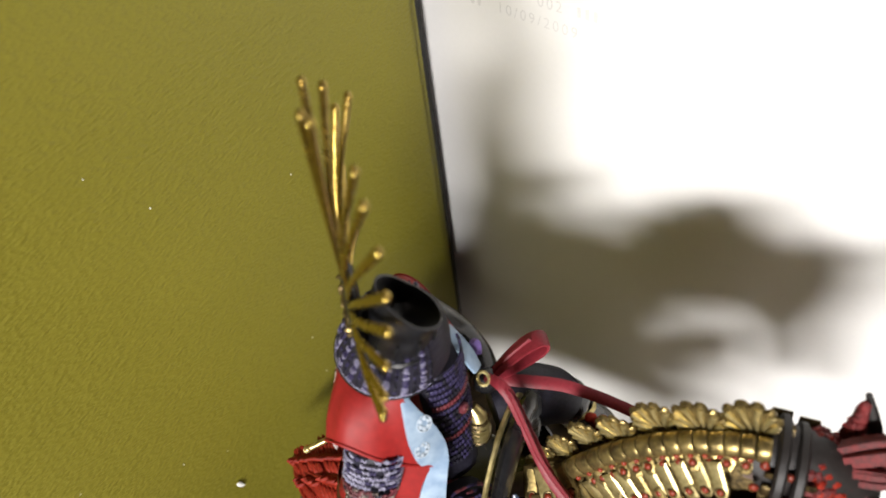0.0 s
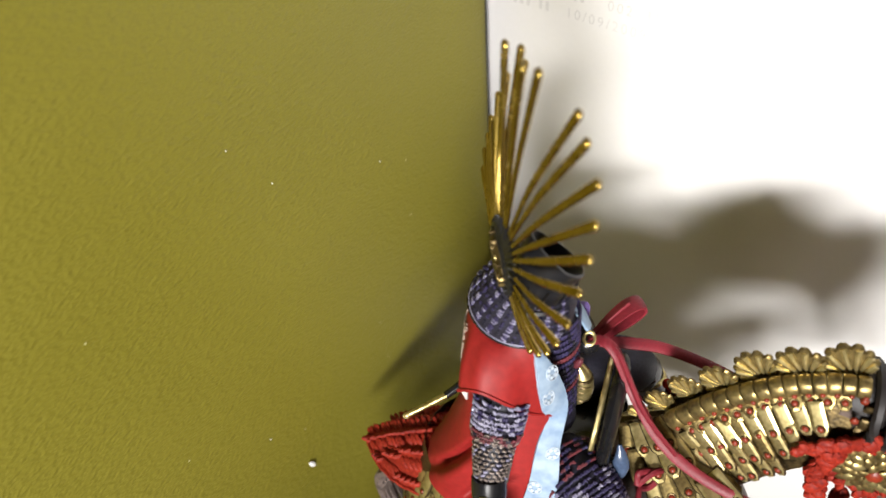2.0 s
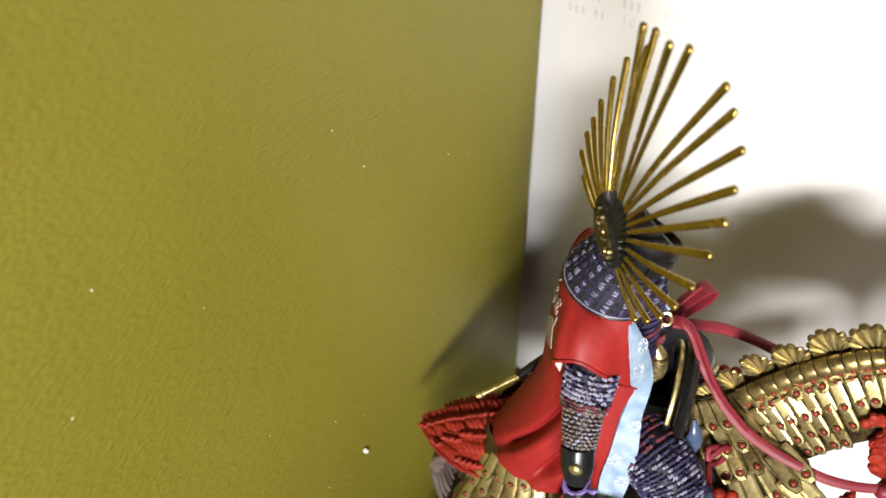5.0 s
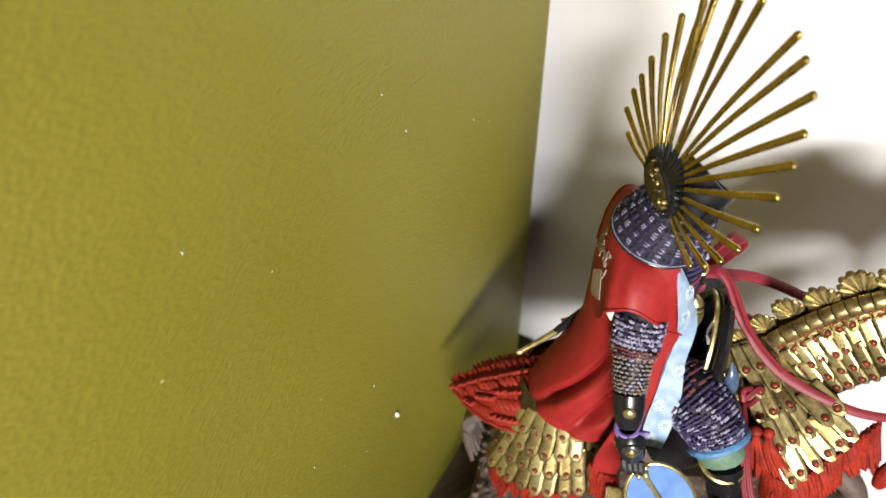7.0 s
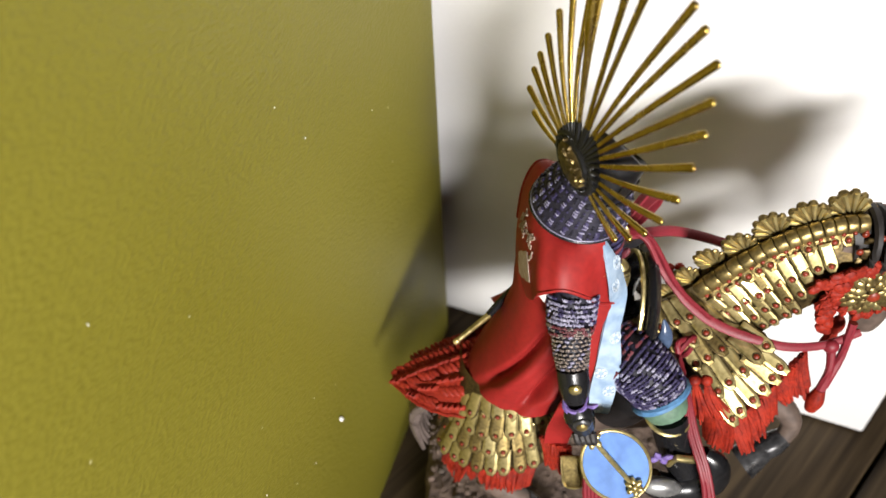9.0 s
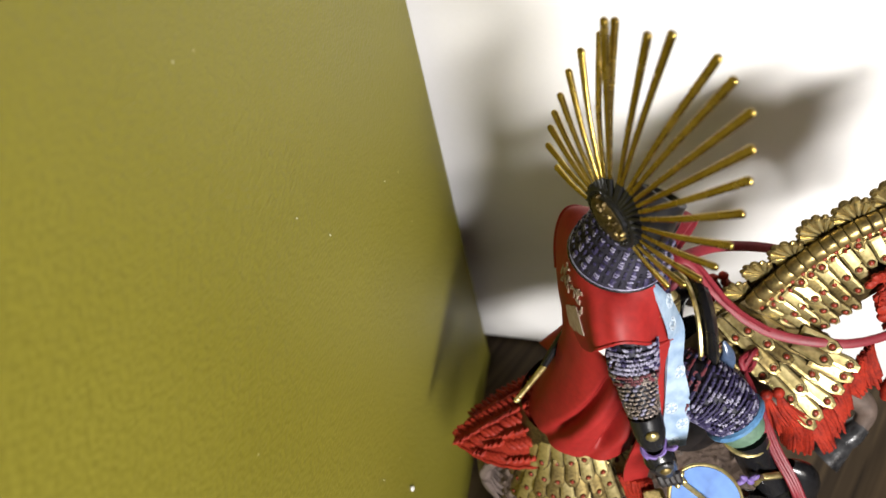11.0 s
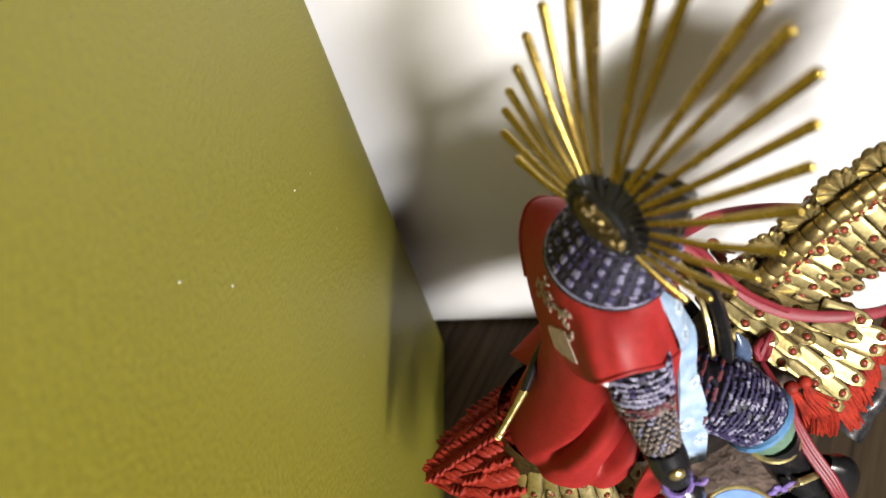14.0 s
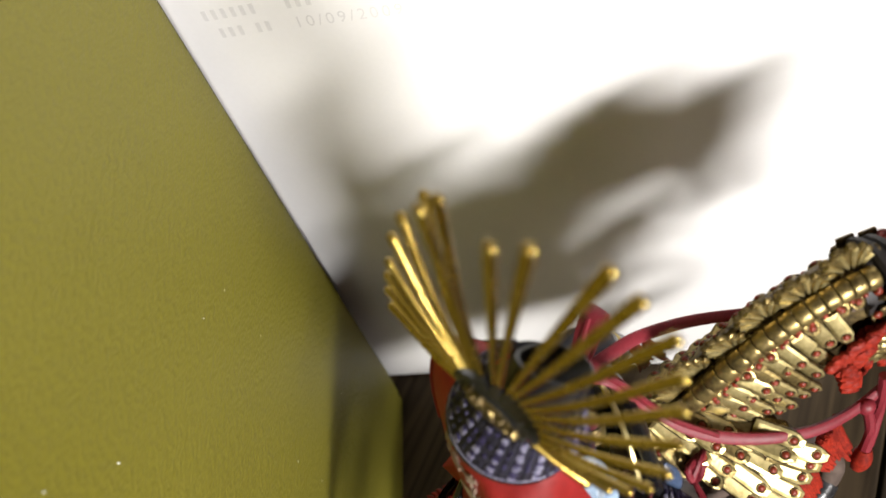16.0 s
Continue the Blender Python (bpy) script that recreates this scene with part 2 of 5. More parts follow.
class Shape:
    """Collects faces in millimetres and turns them into one mesh."""

    def __init__(self):
        self.v, self.f, self.m, self.mats = [], [], [], []

    def slot(self, mat):
        if mat not in self.mats:
            self.mats.append(mat)
        return self.mats.index(mat)

    def add(self, verts, faces, mat):
        k, s = len(self.v), self.slot(mat)
        self.v += [tuple(p) for p in verts]
        self.f += [tuple(i + k for i in f) for f in faces]
        self.m += [s] * len(faces)

    def rings(self, rings, mat, cap=True, loop=False):
        n, verts, faces = len(rings[0]), [p for r in rings for p in r], []
        count = len(rings) if loop else len(rings) - 1
        for i in range(count):
            j = (i + 1) % len(rings)
            for k in range(n):
                faces.append((i * n + k, i * n + (k + 1) % n, j * n + (k + 1) % n, j * n + k))
        if cap and not loop:
            faces += [tuple(range(n - 1, -1, -1)), tuple(range((len(rings) - 1) * n, len(rings) * n))]
        self.add(verts, faces, mat)

    def tube(self, pts, radii, mat, n=10, steps=6, flat=1.0, up=(0, 0, 1), cap=True):
        """A smooth tube through the points; flat squeezes it along up."""
        pts, rr = curve(pts, steps), curve([(r, 0, 0) for r in (radii if hasattr(radii, "__len__") else [radii] * len(pts))], steps)
        rings, up = [], Vector(up)
        for i, p in enumerate(pts):
            d = (pts[min(i + 1, len(pts) - 1)] - pts[max(i - 1, 0)]).normalized()
            a = d.cross(up)
            a = a.normalized() if a.length > 1e-4 else d.orthogonal().normalized()
            b = a.cross(d).normalized()
            r = max(rr[i][0], 0.02)
            rings.append([p + a * r * math.cos(q) + b * r * flat * math.sin(q) for q in (math.tau * k / n for k in range(n))])
        self.rings(rings, mat, cap)

    def ball(self, c, r, mat, turn=None, nu=12, nv=7):
        r = r if hasattr(r, "__len__") else (r, r, r)
        m = turn.to_3x3() if turn else Matrix.Identity(3)
        rings = []
        for i in range(nv):
            a = math.pi * (i + 0.5) / nv - math.pi / 2
            rings.append([Vector(c) + m @ Vector((r[0] * math.cos(a) * math.cos(q), r[1] * math.cos(a) * math.sin(q), r[2] * math.sin(a)))
                          for q in (math.tau * k / nu for k in range(nu))])
        self.rings(rings, mat)

    def box(self, m, size, mat, bevel=0.0):
        """A block with chamfered edges, in the pose m."""
        x, y, z = (s / 2 for s in size)
        e = min(bevel, x * 0.6, y * 0.6, z * 0.6)
        rings = []
        for h, k in ((-z, e), (-z + e, 0), (z - e, 0), (z, e)) if e else ((-z, 0), (z, 0)):
            xx, yy = x - k, y - k
            c = max(e, 0.0) * 0.6
            if e:
                o = [(xx - c, -yy), (xx, -yy + c), (xx, yy - c), (xx - c, yy), (-xx + c, yy), (-xx, yy - c), (-xx, -yy + c), (-xx + c, -yy)]
            else:
                o = [(xx, -yy), (xx, yy), (-xx, yy), (-xx, -yy)]
            rings.append([m @ Vector((a, b, h)) for a, b in o])
        self.rings(rings, mat)

    def plate(self, outline, m, thick, mat, inset=0.0):
        """A flat outline given thickness in the pose m, its front edge drawn in by inset."""
        cx, cy = sum(p[0] for p in outline) / len(outline), sum(p[1] for p in outline) / len(outline)
        k = 1 - inset
        rings = [[m @ Vector((x, y, 0)) for x, y in outline], [m @ Vector((x, y, thick * 0.55)) for x, y in outline],
                 [m @ Vector((cx + (x - cx) * k, cy + (y - cy) * k, thick)) for x, y in outline]]
        self.rings(rings, mat)

    def mesh(self, name, smooth=True):
        me = bpy.data.meshes.new(name)
        me.from_pydata([(x * 0.001, y * 0.001, z * 0.001) for x, y, z in self.v], [], self.f)
        for mat in self.mats:
            me.materials.append(mat)
        me.polygons.foreach_set("material_index", self.m)
        bm = bmesh.new()
        bm.from_mesh(me)
        bmesh.ops.recalc_face_normals(bm, faces=bm.faces)
        bm.to_mesh(me)
        bm.free()
        if smooth:
            me.polygons.foreach_set("use_smooth", [True] * len(me.polygons))
            me.set_sharp_from_angle(angle=radians(42))
        me.update()
        return me


def curve(pts, steps):
    """A smooth line through the points."""
    pts = [Vector(p) for p in pts]
    if len(pts) < 3:
        return [pts[0].lerp(pts[-1], i / steps) for i in range(steps + 1)]
    out = []
    for i in range(len(pts) - 1):
        a, b, c, d = pts[max(i - 1, 0)], pts[i], pts[i + 1], pts[min(i + 2, len(pts) - 1)]
        for k in range(steps):
            t = k / steps
            out.append(0.5 * ((2 * b) + (c - a) * t + (2 * a - 5 * b + 4 * c - d) * t * t + (3 * b - a - 3 * c + d) * t ** 3))
    return out + [pts[-1]]


def thing(name, label, category, m, group="", kind=""):
    ob = new(name)
    ob.empty_display_size = 0.01
    ob.matrix_basis = m
    return tagged(ob, label, category, group, kind)


def solid(name, shape, label, category, m, group="", kind="", smooth=True):
    ob = new(name, shape.mesh(name, smooth))
    ob.matrix_basis = m
    return tagged(ob, label, category, group, kind)


def part(name, shape, parent, label="", m=None, smooth=True):
    ob = new(name, shape if isinstance(shape, bpy.types.Mesh) else shape.mesh(name, smooth))
    ob.parent = parent
    if m is not None:
        ob.matrix_basis = m
    return tagged(ob, label)


def frame_of(p, down, out):
    """Pose in millimetres turned to metres: local -y runs along down, local z along out."""
    z = Vector(out).normalized()
    y = -(Vector(down) - z * Vector(down).dot(z)).normalized()
    x = y.cross(z)
    return Matrix(((x[0], y[0], z[0], p[0]), (x[1], y[1], z[1], p[1]), (x[2], y[2], z[2], p[2]), (0, 0, 0, 1)))


def metres(m):
    m = m.copy()
    m.translation *= 0.001
    return m


WORLD = Matrix.Identity(4)
FIG = pose(-0.066, 0.050, 0, 0, 0, 20.8)  # horse faces local +x
rnd = random.Random(7)

# ---- the room round the table ----


def slab(name, label, lo, hi, mat, kind="structure", category="wall"):
    s = Shape()
    s.box(pose(*[(a + b) / 2 for a, b in zip(lo, hi)]), [b - a for a, b in zip(lo, hi)], mat)
    return solid(name, s, label, category, WORLD, kind=kind, smooth=False)


slab("floor", "plain dull room floor below the table", (-1700, -1700, -760), (1700, 1700, -720), plaster, category="floor")
slab("wall_north", "plain warm plaster room wall", (-1700, 1700, -720), (1700, 1760, 1680), plaster)
slab("wall_south", "plain warm plaster room wall", (-1700, -1760, -720), (1700, -1700, 1680), plaster)
slab("wall_west", "plain warm plaster room wall", (-1760, -1700, -720), (-1700, 1700, 1680), plaster)
slab("wall_east", "plain warm plaster room wall", (1700, -1700, -720), (1760, 1700, 1680), plaster)
slab("ceiling", "plain plaster room ceiling", (-1700, -1700, 1680), (1700, 1700, 1740), plaster, category="ceiling")

# ---- the table of dark boards ----
GRAIN = pose(0.0345, 0.12, 0, 0, 0, 69)
table = thing("table", "dark brown wooden table top of long boards", "table", GRAIN)
board_w = 205.0
bs = Shape()
bs.box(pose(0, 0, -9), (1300, board_w - 1.8, 18), wood, 1.2)
board_mesh = bs.mesh("board")
for i in range(-3, 3):
    part("board", board_mesh, table, m=metres(pose(rnd.uniform(-2, 2), board_w * (i + 0.5), 0)))
us = Shape()
us.box(pose(0, 0, -32), (1180, 960, 26), wood, 1)
part("frame", us, table)
for sx in (-1, 1):
    for sy in (-1, 1):
        ls = Shape()
        ls.tube([(sx * 540, sy * 440, -45), (sx * 540, sy * 440, -720)], [30, 24], wood, 12, 3)
        part("leg", ls, table)

# ---- the olive case that stands beside the figure ----
CASE = pose(-0.1432, 0.1287, 0, 0, 0, 5.98)  # local +x faces the figure, local y = 0 is the far edge
case = thing("storage_case", "upright case covered in olive green leathercloth", "case", CASE)
s = Shape()
s.box(pose(-0.45, -130, 150), (0.9, 260, 300), olive, 0.3)
part("cover", s, case)
s = Shape()
s.box(pose(-2.2, -127.2, 150), (1.6, 262, 298), olive, 0.4)
part("lining", s, case)
# Solid black strip in place of the shade between the two covers.
s = Shape()
s.box(pose(-1.15, -128, 149), (0.5, 257.4, 296), board_black)
part("gap", s, case, "black strip that paints the shade between the covers")
s = Shape()
s.box(pose(-28.4, -122, 149), (50, 260, 297), board_black, 0.6)
part("body", s, case, "black inner body of the case")

# ---- the white carton behind ----
carton_ob = thing("carton", "white cardboard carton with faint grey date print", "box", WORLD)
s = Shape()
s.box(pose(-84, 139.3 + 45, 151), (232, 90, 300), carton, 0.9)
part("body", s, carton_ob)


def printed(text, size, x, z, turn=0.0):
    fc = bpy.data.curves.new("print", "FONT")
    fc.body, fc.size, fc.space_character = text, size * 0.001, 1.35
    tmp = new("print", fc)
    me = bpy.data.meshes.new_from_object(tmp.evaluated_get(bpy.context.evaluated_depsgraph_get()))
    bpy.data.objects.remove(tmp)
    me.materials.clear()
    me.materials.append(emboss)
    part("print", me, carton_ob, "faint grey printed characters", pose(x * 0.001, 0.1392, z * 0.001, 90, turn, 0))


printed("10/09/2009", 4.1, -121.5, 174.2, 1.5)
printed("002", 4.1, -108.5, 179.2, 1.5)
for x, z, w in ((-139, 174.4, 8.5), (-130, 174.4, 5), (-141, 179.4, 15), (-121, 179.4, 7), (-96, 179.2, 7)):
    for k in range(int(w / 2.3)):
        s = Shape()
        s.box(pose(0, 0, 0), (1.1, 0.1, 2.6), emboss)
        part("print_bar", s, carton_ob, "unreadable faint printed mark", pose((x + 2.3 * k) * 0.001, 0.13923, (z + 1.3) * 0.001))

# ---- the display base ----


def build_base():
    s, rings = Shape(), []
    n = 72
    for h, k in ((0, 1.0), (9, 1.0), (24, 0.985), (29.5, 0.965), (31.5, 0.93), (32, 0.80), (32.5, 0.62), (33, 0.44), (33, 0.26), (33, 0.1)):
        ring = []
        for i in range(n):
            a = math.tau * i / n
            c, d = math.cos(a), math.sin(a)
            q = (abs(c) ** 5 + abs(d) ** 5) ** -0.2
            p = Vector((2 + 50 * q * c * k, 3 + 44 * q * d * k, h))
            w = noise.noise(p * 0.13) * 1.6 + noise.noise(p * 0.4) * 0.9
            p += Vector((c, d, 0)) * (w * 0.7 if h > 2 else 0) + Vector((0, 0, w * 1.2 if h > 28 else 0))
            ring.append(p)
        rings.append(ring)
    s.rings(rings, soil)
    for _ in range(420):
        x, y = rnd.uniform(-46, 49), rnd.uniform(-39, 44)
        r = rnd.uniform(0.5, 1.6)
        s.ball((x, y, 32.5 + noise.noise(Vector((x, y, 0)) * 0.13)), (r, r * rnd.uniform(0.6, 1), r * 0.7), soil,
               pose(0, 0, 0, rnd.uniform(0, 60), rnd.uniform(0, 60), rnd.uniform(0, 360)), 6, 4)
    ob = thing("display_base", "rough brown rocky ground base under the horse figure", "base", FIG)
    part("ground", s, ob)
    s = Shape()
    s.ball((0, 0, 0), (1.7, 1.3, 1.0), stone, None, 8, 5)
    pebble = s.mesh("stone")
    for _ in range(60):
        x, y = rnd.uniform(-44, 47), rnd.uniform(-37, 42)
        q = rnd.uniform(0.6, 1.5)
        part("stone", pebble, ob, m=metres(pose(x, y, 33 + noise.noise(Vector((x, y, 0)) * 0.13), rnd.uniform(0, 40), rnd.uniform(0, 40), rnd.uniform(0, 360))) @ Matrix.Scale(q, 4))


build_base()

# ---- the horse, one plain figure ----
CY = 8.0


def build_horse():
    s, n = Shape(), 24
    rows = ((-35, 2, 3, 89), (-32.5, 5, 7, 88), (-28, 8, 11.5, 87), (-21, 10.2, 14, 87), (-12, 12, 16, 88.5), (2, 13.5, 18, 91), (16, 13.5, 18, 93),
            (28, 12.5, 18, 95), (38, 10.5, 16, 97), (44, 7, 11, 98), (47, 3, 5, 99))
    pts = curve([(x, ry, rz) for x, ry, rz, z in rows], 4)
    zs = curve([(z, 0, 0) for x, ry, rz, z in rows], 4)
    s.rings([[(p[0], CY + max(p[1], 0.3) * math.cos(q), zs[i][0] + max(p[2], 0.3) * math.sin(q)) for q in (math.tau * k / n for k in range(n))]
             for i, p in enumerate(pts)], hide)
    s.tube([(22, CY, 104), (32, CY + 0.5, 119), (42, CY + 1, 134), (51, CY + 1, 144), (60, CY, 147)], [15, 12, 9.0, 6.8, 6.0], hide, 18, 6, 0.5, (0, 1, 0))
    s.tube([(55, CY + 1, 146.5), (61, CY + 1, 146), (66, CY + 1, 141), (69, CY + 0.5, 131), (70.5, CY, 121), (70.5, CY, 116)], [6.5, 7.6, 7.4, 6.0, 4.6, 3.2], hide, 16, 6, 0.66, (0, 1, 0))
    s.tube([(74.4, CY + 6.0, 142), (74.6, CY + 7.2, 148), (73.0, CY + 8.2, 154), (70.8, CY + 9, 159.8)], [1.4, 1.4, 1.1, 0.5], bridle, 10, 5, 0.8, (0, 1, 0))
    for x, z in ((60, 151), (63, 150)):
        s.tube([(x, CY + 7.4 * math.cos(q), z - 3 + 7.6 * math.sin(q)) for q in (math.tau * k / 12 for k in range(13))], 1.0, bridle, 6, 2)
    # legs: the near foreleg raised, the rest standing on the base
    legs = (([(38, CY - 6, 92), (52, 1, 92), (58.2, -2, 87), (56.8, -4, 81), (51.5, -6, 77.5)], [7, 4.2, 2.9, 2.5, 3.0]),
            ([(36, CY + 8, 90), (38, CY + 9, 72), (36, CY + 9, 58), (37, CY + 9, 45), (38, CY + 9, 39)], [8, 5.5, 4, 3, 3.2]),
            ([(-24, CY - 4, 84), (-22, CY - 10, 68), (-25, CY - 12, 56), (-14, CY - 15, 46), (-9, CY - 16, 40)], [8, 6.4, 4.6, 3.2, 3.4]),
            ([(-25, CY + 6, 82), (-30, CY + 10, 66), (-38, CY + 11, 54), (-35, CY + 11, 44), (-33, CY + 11, 39)], [10, 7, 4.6, 3.2, 3.4]))
    for pts, rad in legs:
        s.tube(pts, rad, hide, 12, 6)
        a, b = Vector(pts[-2]), Vector(pts[-1])
        d = (b - a).normalized()
        s.tube([a.lerp(b, -0.1), a.lerp(b, 0.5), b], [rad[-2] * 1.12, rad[-1] * 1.2, rad[-1] * 1.05], hoof_grey, 12, 4)
        s.tube([b - d * 1.5, b + d * 2, b + d * 6.5], [3.2, 4.2, 5.2], hoof_grey, 12, 4)
    # tail hair that shows below its cover
    for k in range(26):
        y = CY - 7 + 14 * k / 25
        o = rnd.uniform(-1.5, 1.5)
        s.tube([(-40, y, 88), (-46.5 + o * 0.3, y * 0.9 + 1, 81), (-47 + o * 0.5, y * 0.85 + 1, 72), (-44.5 + o, y * 0.8 + 1, 62 + 2 * o)], [1.2, 1.5, 1.3, 0.3], hair, 6, 5)
    return solid("horse_figurine", s, "grey-brown toy horse figure stepping forward on the base", "figurine", FIG)


build_horse()

# ---- the horse's gilt armour: scales with red rivets, mane shells, fringes, tail cover, face guard ----
armour = thing("horse_armour", "gilt scale horse armour with red rivets and vermilion fringes", "horse armour", FIG)
s = Shape()
out = [(-1.4, 0), (1.4, 0), (1.52, -6.4), (1.36, -7.4), (0.62, -8.9), (-0.62, -8.9), (-1.36, -7.4), (-1.52, -6.4)]


def plate_mesh(mat):
    """A pointed plate with a chamfered rim and a slightly domed face."""
    s = Shape()
    rings = [[(x, y, 0) for x, y in out], [(x, y, 0.5) for x, y in out], [(x * 0.9, -4.4 + (y + 4.4) * 0.965, 0.66) for x, y in out], [(x * 0.55, -4.4 + (y + 4.4) * 0.8, 0.84) for x, y in out]]
    s.rings(rings[:3], dark_gold, cap=False)
    s.rings(rings[2:], mat)
    return s.mesh("scale", False)


scale_mesh, worn_shaded_mesh = plate_mesh(gold), plate_mesh(worn_shaded_gold)
s = Shape()
s.tube([(0.78 * math.cos(q), 0.78 * math.sin(q), -0.02) for q in (math.tau * k / 10 for k in range(11))], 0.22, dark_gold, 5, 1)
s.ball((0, 0, 0.05), (0.66, 0.66, 0.42), jewel, None, 8, 5)
rivet_mesh = s.mesh("rivet")


def scale(p, down, outward, width=1.0, length=1.0, mesh=None, rivet=1.0):
    """One scale whose rivet sits at p."""
    m = frame_of(p, down, outward) @ Matrix.Translation((0, 6.9 * length, 0)) @ pose(0, 0, 0, rnd.uniform(-8, 1), rnd.uniform(-11, 11), rnd.uniform(-3, 3))
    ob = part("scale", mesh or scale_mesh, armour, m=metres(m) @ Matrix.Diagonal((width, length, 1, 1)))
    part("rivet", rivet_mesh, ob, m=metres(Matrix.Translation((0, -6.9, 0.82))) @ Matrix.Diagonal((rivet / width, rivet / length, 1, 1)))


for side in (-1, 1):
    # rump: four rows on a skirt that widens downward
    for row, (r, z, first, last, shift) in enumerate(((15.6, 93.5, -80, 24, 0), (17.9, 88.0, -78, 44, 5), (19.6, 82.5, -74, 44, 0), (21.4, 76.0, -70, 46, 5))):
        step = 13.8 - row * 1.1
        a = first + shift
        while a < last:
            q = radians(a)
            o = Vector((math.sin(q), side * math.cos(q), 0.42))
            lift = 0.09 * (a + 20)
            scale((-20 + r * o.x, CY + r * o.y, z + lift), Vector((o.x * 0.4, o.y * 0.4, -1)), o, 1.3, 1.0, scale_mesh if rnd.random() < 0.7 else worn_shaded_mesh, 0.9)
            a += step
    # neck: rows that follow the arch, evenly spaced along it
    for row, (y, dx, dz, count) in enumerate(((2.4, 0, 0, 12), (0.2, 2.5, -4.1, 10), (-1.1, 4.9, -7.6, 8), (-1.6, 7.4, -10.8, 6))):
        for k in range(count):
            q = (k + 0.06 * row) / 11
            u = q * (0.76 + 0.24 * q)
            x = 30.5 + 24.5 * u + dx
            z = 130.8 + 33 * u - 14 * u * u + dz - (3.2 if side > 0 else 0)
            slope = Vector((24.5, 0, 33 - 28 * u)).normalized()
            down = Vector((slope.z, 0, -slope.x))
            w = CY + 2 + side * (CY + 2 - y - 2.6 - (0.8 if side > 0 else 0))
            # The whole top row takes the duller gold, which paints in its shade.
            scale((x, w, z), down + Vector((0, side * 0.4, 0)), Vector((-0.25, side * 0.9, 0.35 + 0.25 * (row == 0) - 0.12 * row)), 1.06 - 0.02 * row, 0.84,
                  worn_shaded_mesh if row == 0 or rnd.random() < 0.2 else scale_mesh, 1.0)
    # chest: long plates that fan out from the withers
    for a, b, count, width, length, lean in (((17.7, 3.4, 119.9), (26.7, 2.6, 127.4), 4, 1.18, 0.9, 0.95), ((21.5, -1.0, 116.8), (30.8, 0.2, 125.5), 4, 1.25, 0.95, 0.95), ((25.9, -4.3, 115.0), (36.4, -1.2, 123.2), 5, 1.25, 1.0, 0.9),
                                       ((31.5, -8.2, 109.0), (41.5, -4.8, 123.6), 5, 1.28, 1.1, 0.75), ((36.5, -10.6, 100.6), (45.4, -7.0, 118.5), 6, 1.3, 1.25, 0.5)):
        for k in range(count):
            p = Vector(a).lerp(Vector(b), k / (count - 1))
            bow = 0.8 * math.sin(math.pi * k / (count - 1))
            d = Vector((p.x - 14, 0, p.z - 132)).normalized()
            p += d * bow
            d = (d + Vector((0, side * lean, 0))).normalized()
            o = Vector((0.25, side * 0.8, 0.62))
            scale((p.x, CY + side * (CY - p.y), p.z), d, o - d * o.dot(d), width * 0.96, length, scale_mesh if rnd.random() < 0.72 else worn_shaded_mesh, 1.12)


def leather_backing():
    """Dark backing under the scales of neck, rump and chest."""
    s = Shape()
    neck = [(30.5 + 24.5 * u, CY + 2, 130.8 + 33 * u - 14 * u * u) for u in (-0.12, 0.2, 0.5, 0.8, 1.1, 1.24)]
    rings = []
    for p in curve(neck, 5):
        u = (p[0] - 30.5) / 24.5
        slope = Vector((24.5, 0, 33 - 28 * u)).normalized()
        down = Vector((slope.z, 0, -slope.x))
        ring = []
        for t, w in ((-5.6, 0.5), (-4, 1.8), (0, 3.8), (6, 6.2), (12, 7.6), (17, 7.2)):
            ring.append(p + down * t + Vector((0, -w, 0)))
        for t, w in ((17, 7.2), (12, 7.6), (6, 6.2), (0, 3.8), (-4, 1.8), (-5.6, 0.5)):
            ring.append(p + down * t + Vector((0, w, 0)))
        rings.append(ring)
    s.rings(rings, dark_gold)
    s.tube([(57, CY + 0.8, 147.5), (60, CY + 0.8, 148), (65, CY + 1.5, 147), (70, CY + 3, 143.5), (73, CY + 4, 139)], [7.0, 7.0, 6.6, 6.0, 5.0], bridle, 18, 4, 0.85, (0, 1, 0))
    for k in range(9):
        q = radians(150 + 30 * k)
        for x, z in ((59.5, 148), (64, 147.2)):
            s.box(pose(x, CY + 1 - 6.9 * math.cos(q) * -1, z + 6.4 * math.sin(q), math.degrees(-q) + 90, 0, 0), (3.4, 2.8, 1.0), dark_gold, 0.3)
    part("neck_backing", s, armour, "dark backing under the neck scales")
    for side in (-1, 1):
        s = Shape()
        grid = []
        for a, b in (((15, 7.5, 124), (26, 7.5, 132)), ((20, 3.2, 119), (30, 3.2, 127.5)), ((24, -0.6, 116), (36, 0.6, 125.5)), ((30, -4.6, 109), (42, -2.6, 124)), ((36, -8.4, 101), (45, -5.4, 119))):
            row = [Vector(a).lerp(Vector(b), k / 6) for k in range(7)]
            row = [Vector((p.x, CY + side * (CY - p.y), p.z)) for p in row]
            grid.append(row + [p + Vector((0, -side * 1.2, 0)) for p in reversed(row)])
        s.rings(grid, dark_gold)
        part("chest_backing", s, armour, "dark backing under the chest plates")
    s = Shape()
    rings = []
    for r, z in ((13, 101), (14.6, 95), (16.9, 88), (18.9, 81), (20.6, 75), (19.6, 74.5)):
        rings.append([(-20 + r * math.sin(q), CY + r * math.cos(q), z + 0.09 * (math.degrees(q) % 360 - 180) * 0.2) for q in (math.tau * k / 40 for k in range(40))])
    s.rings(rings, dark_gold, cap=False)
    part("rump_backing", s, armour, "dark backing under the rump scales")


leather_backing()

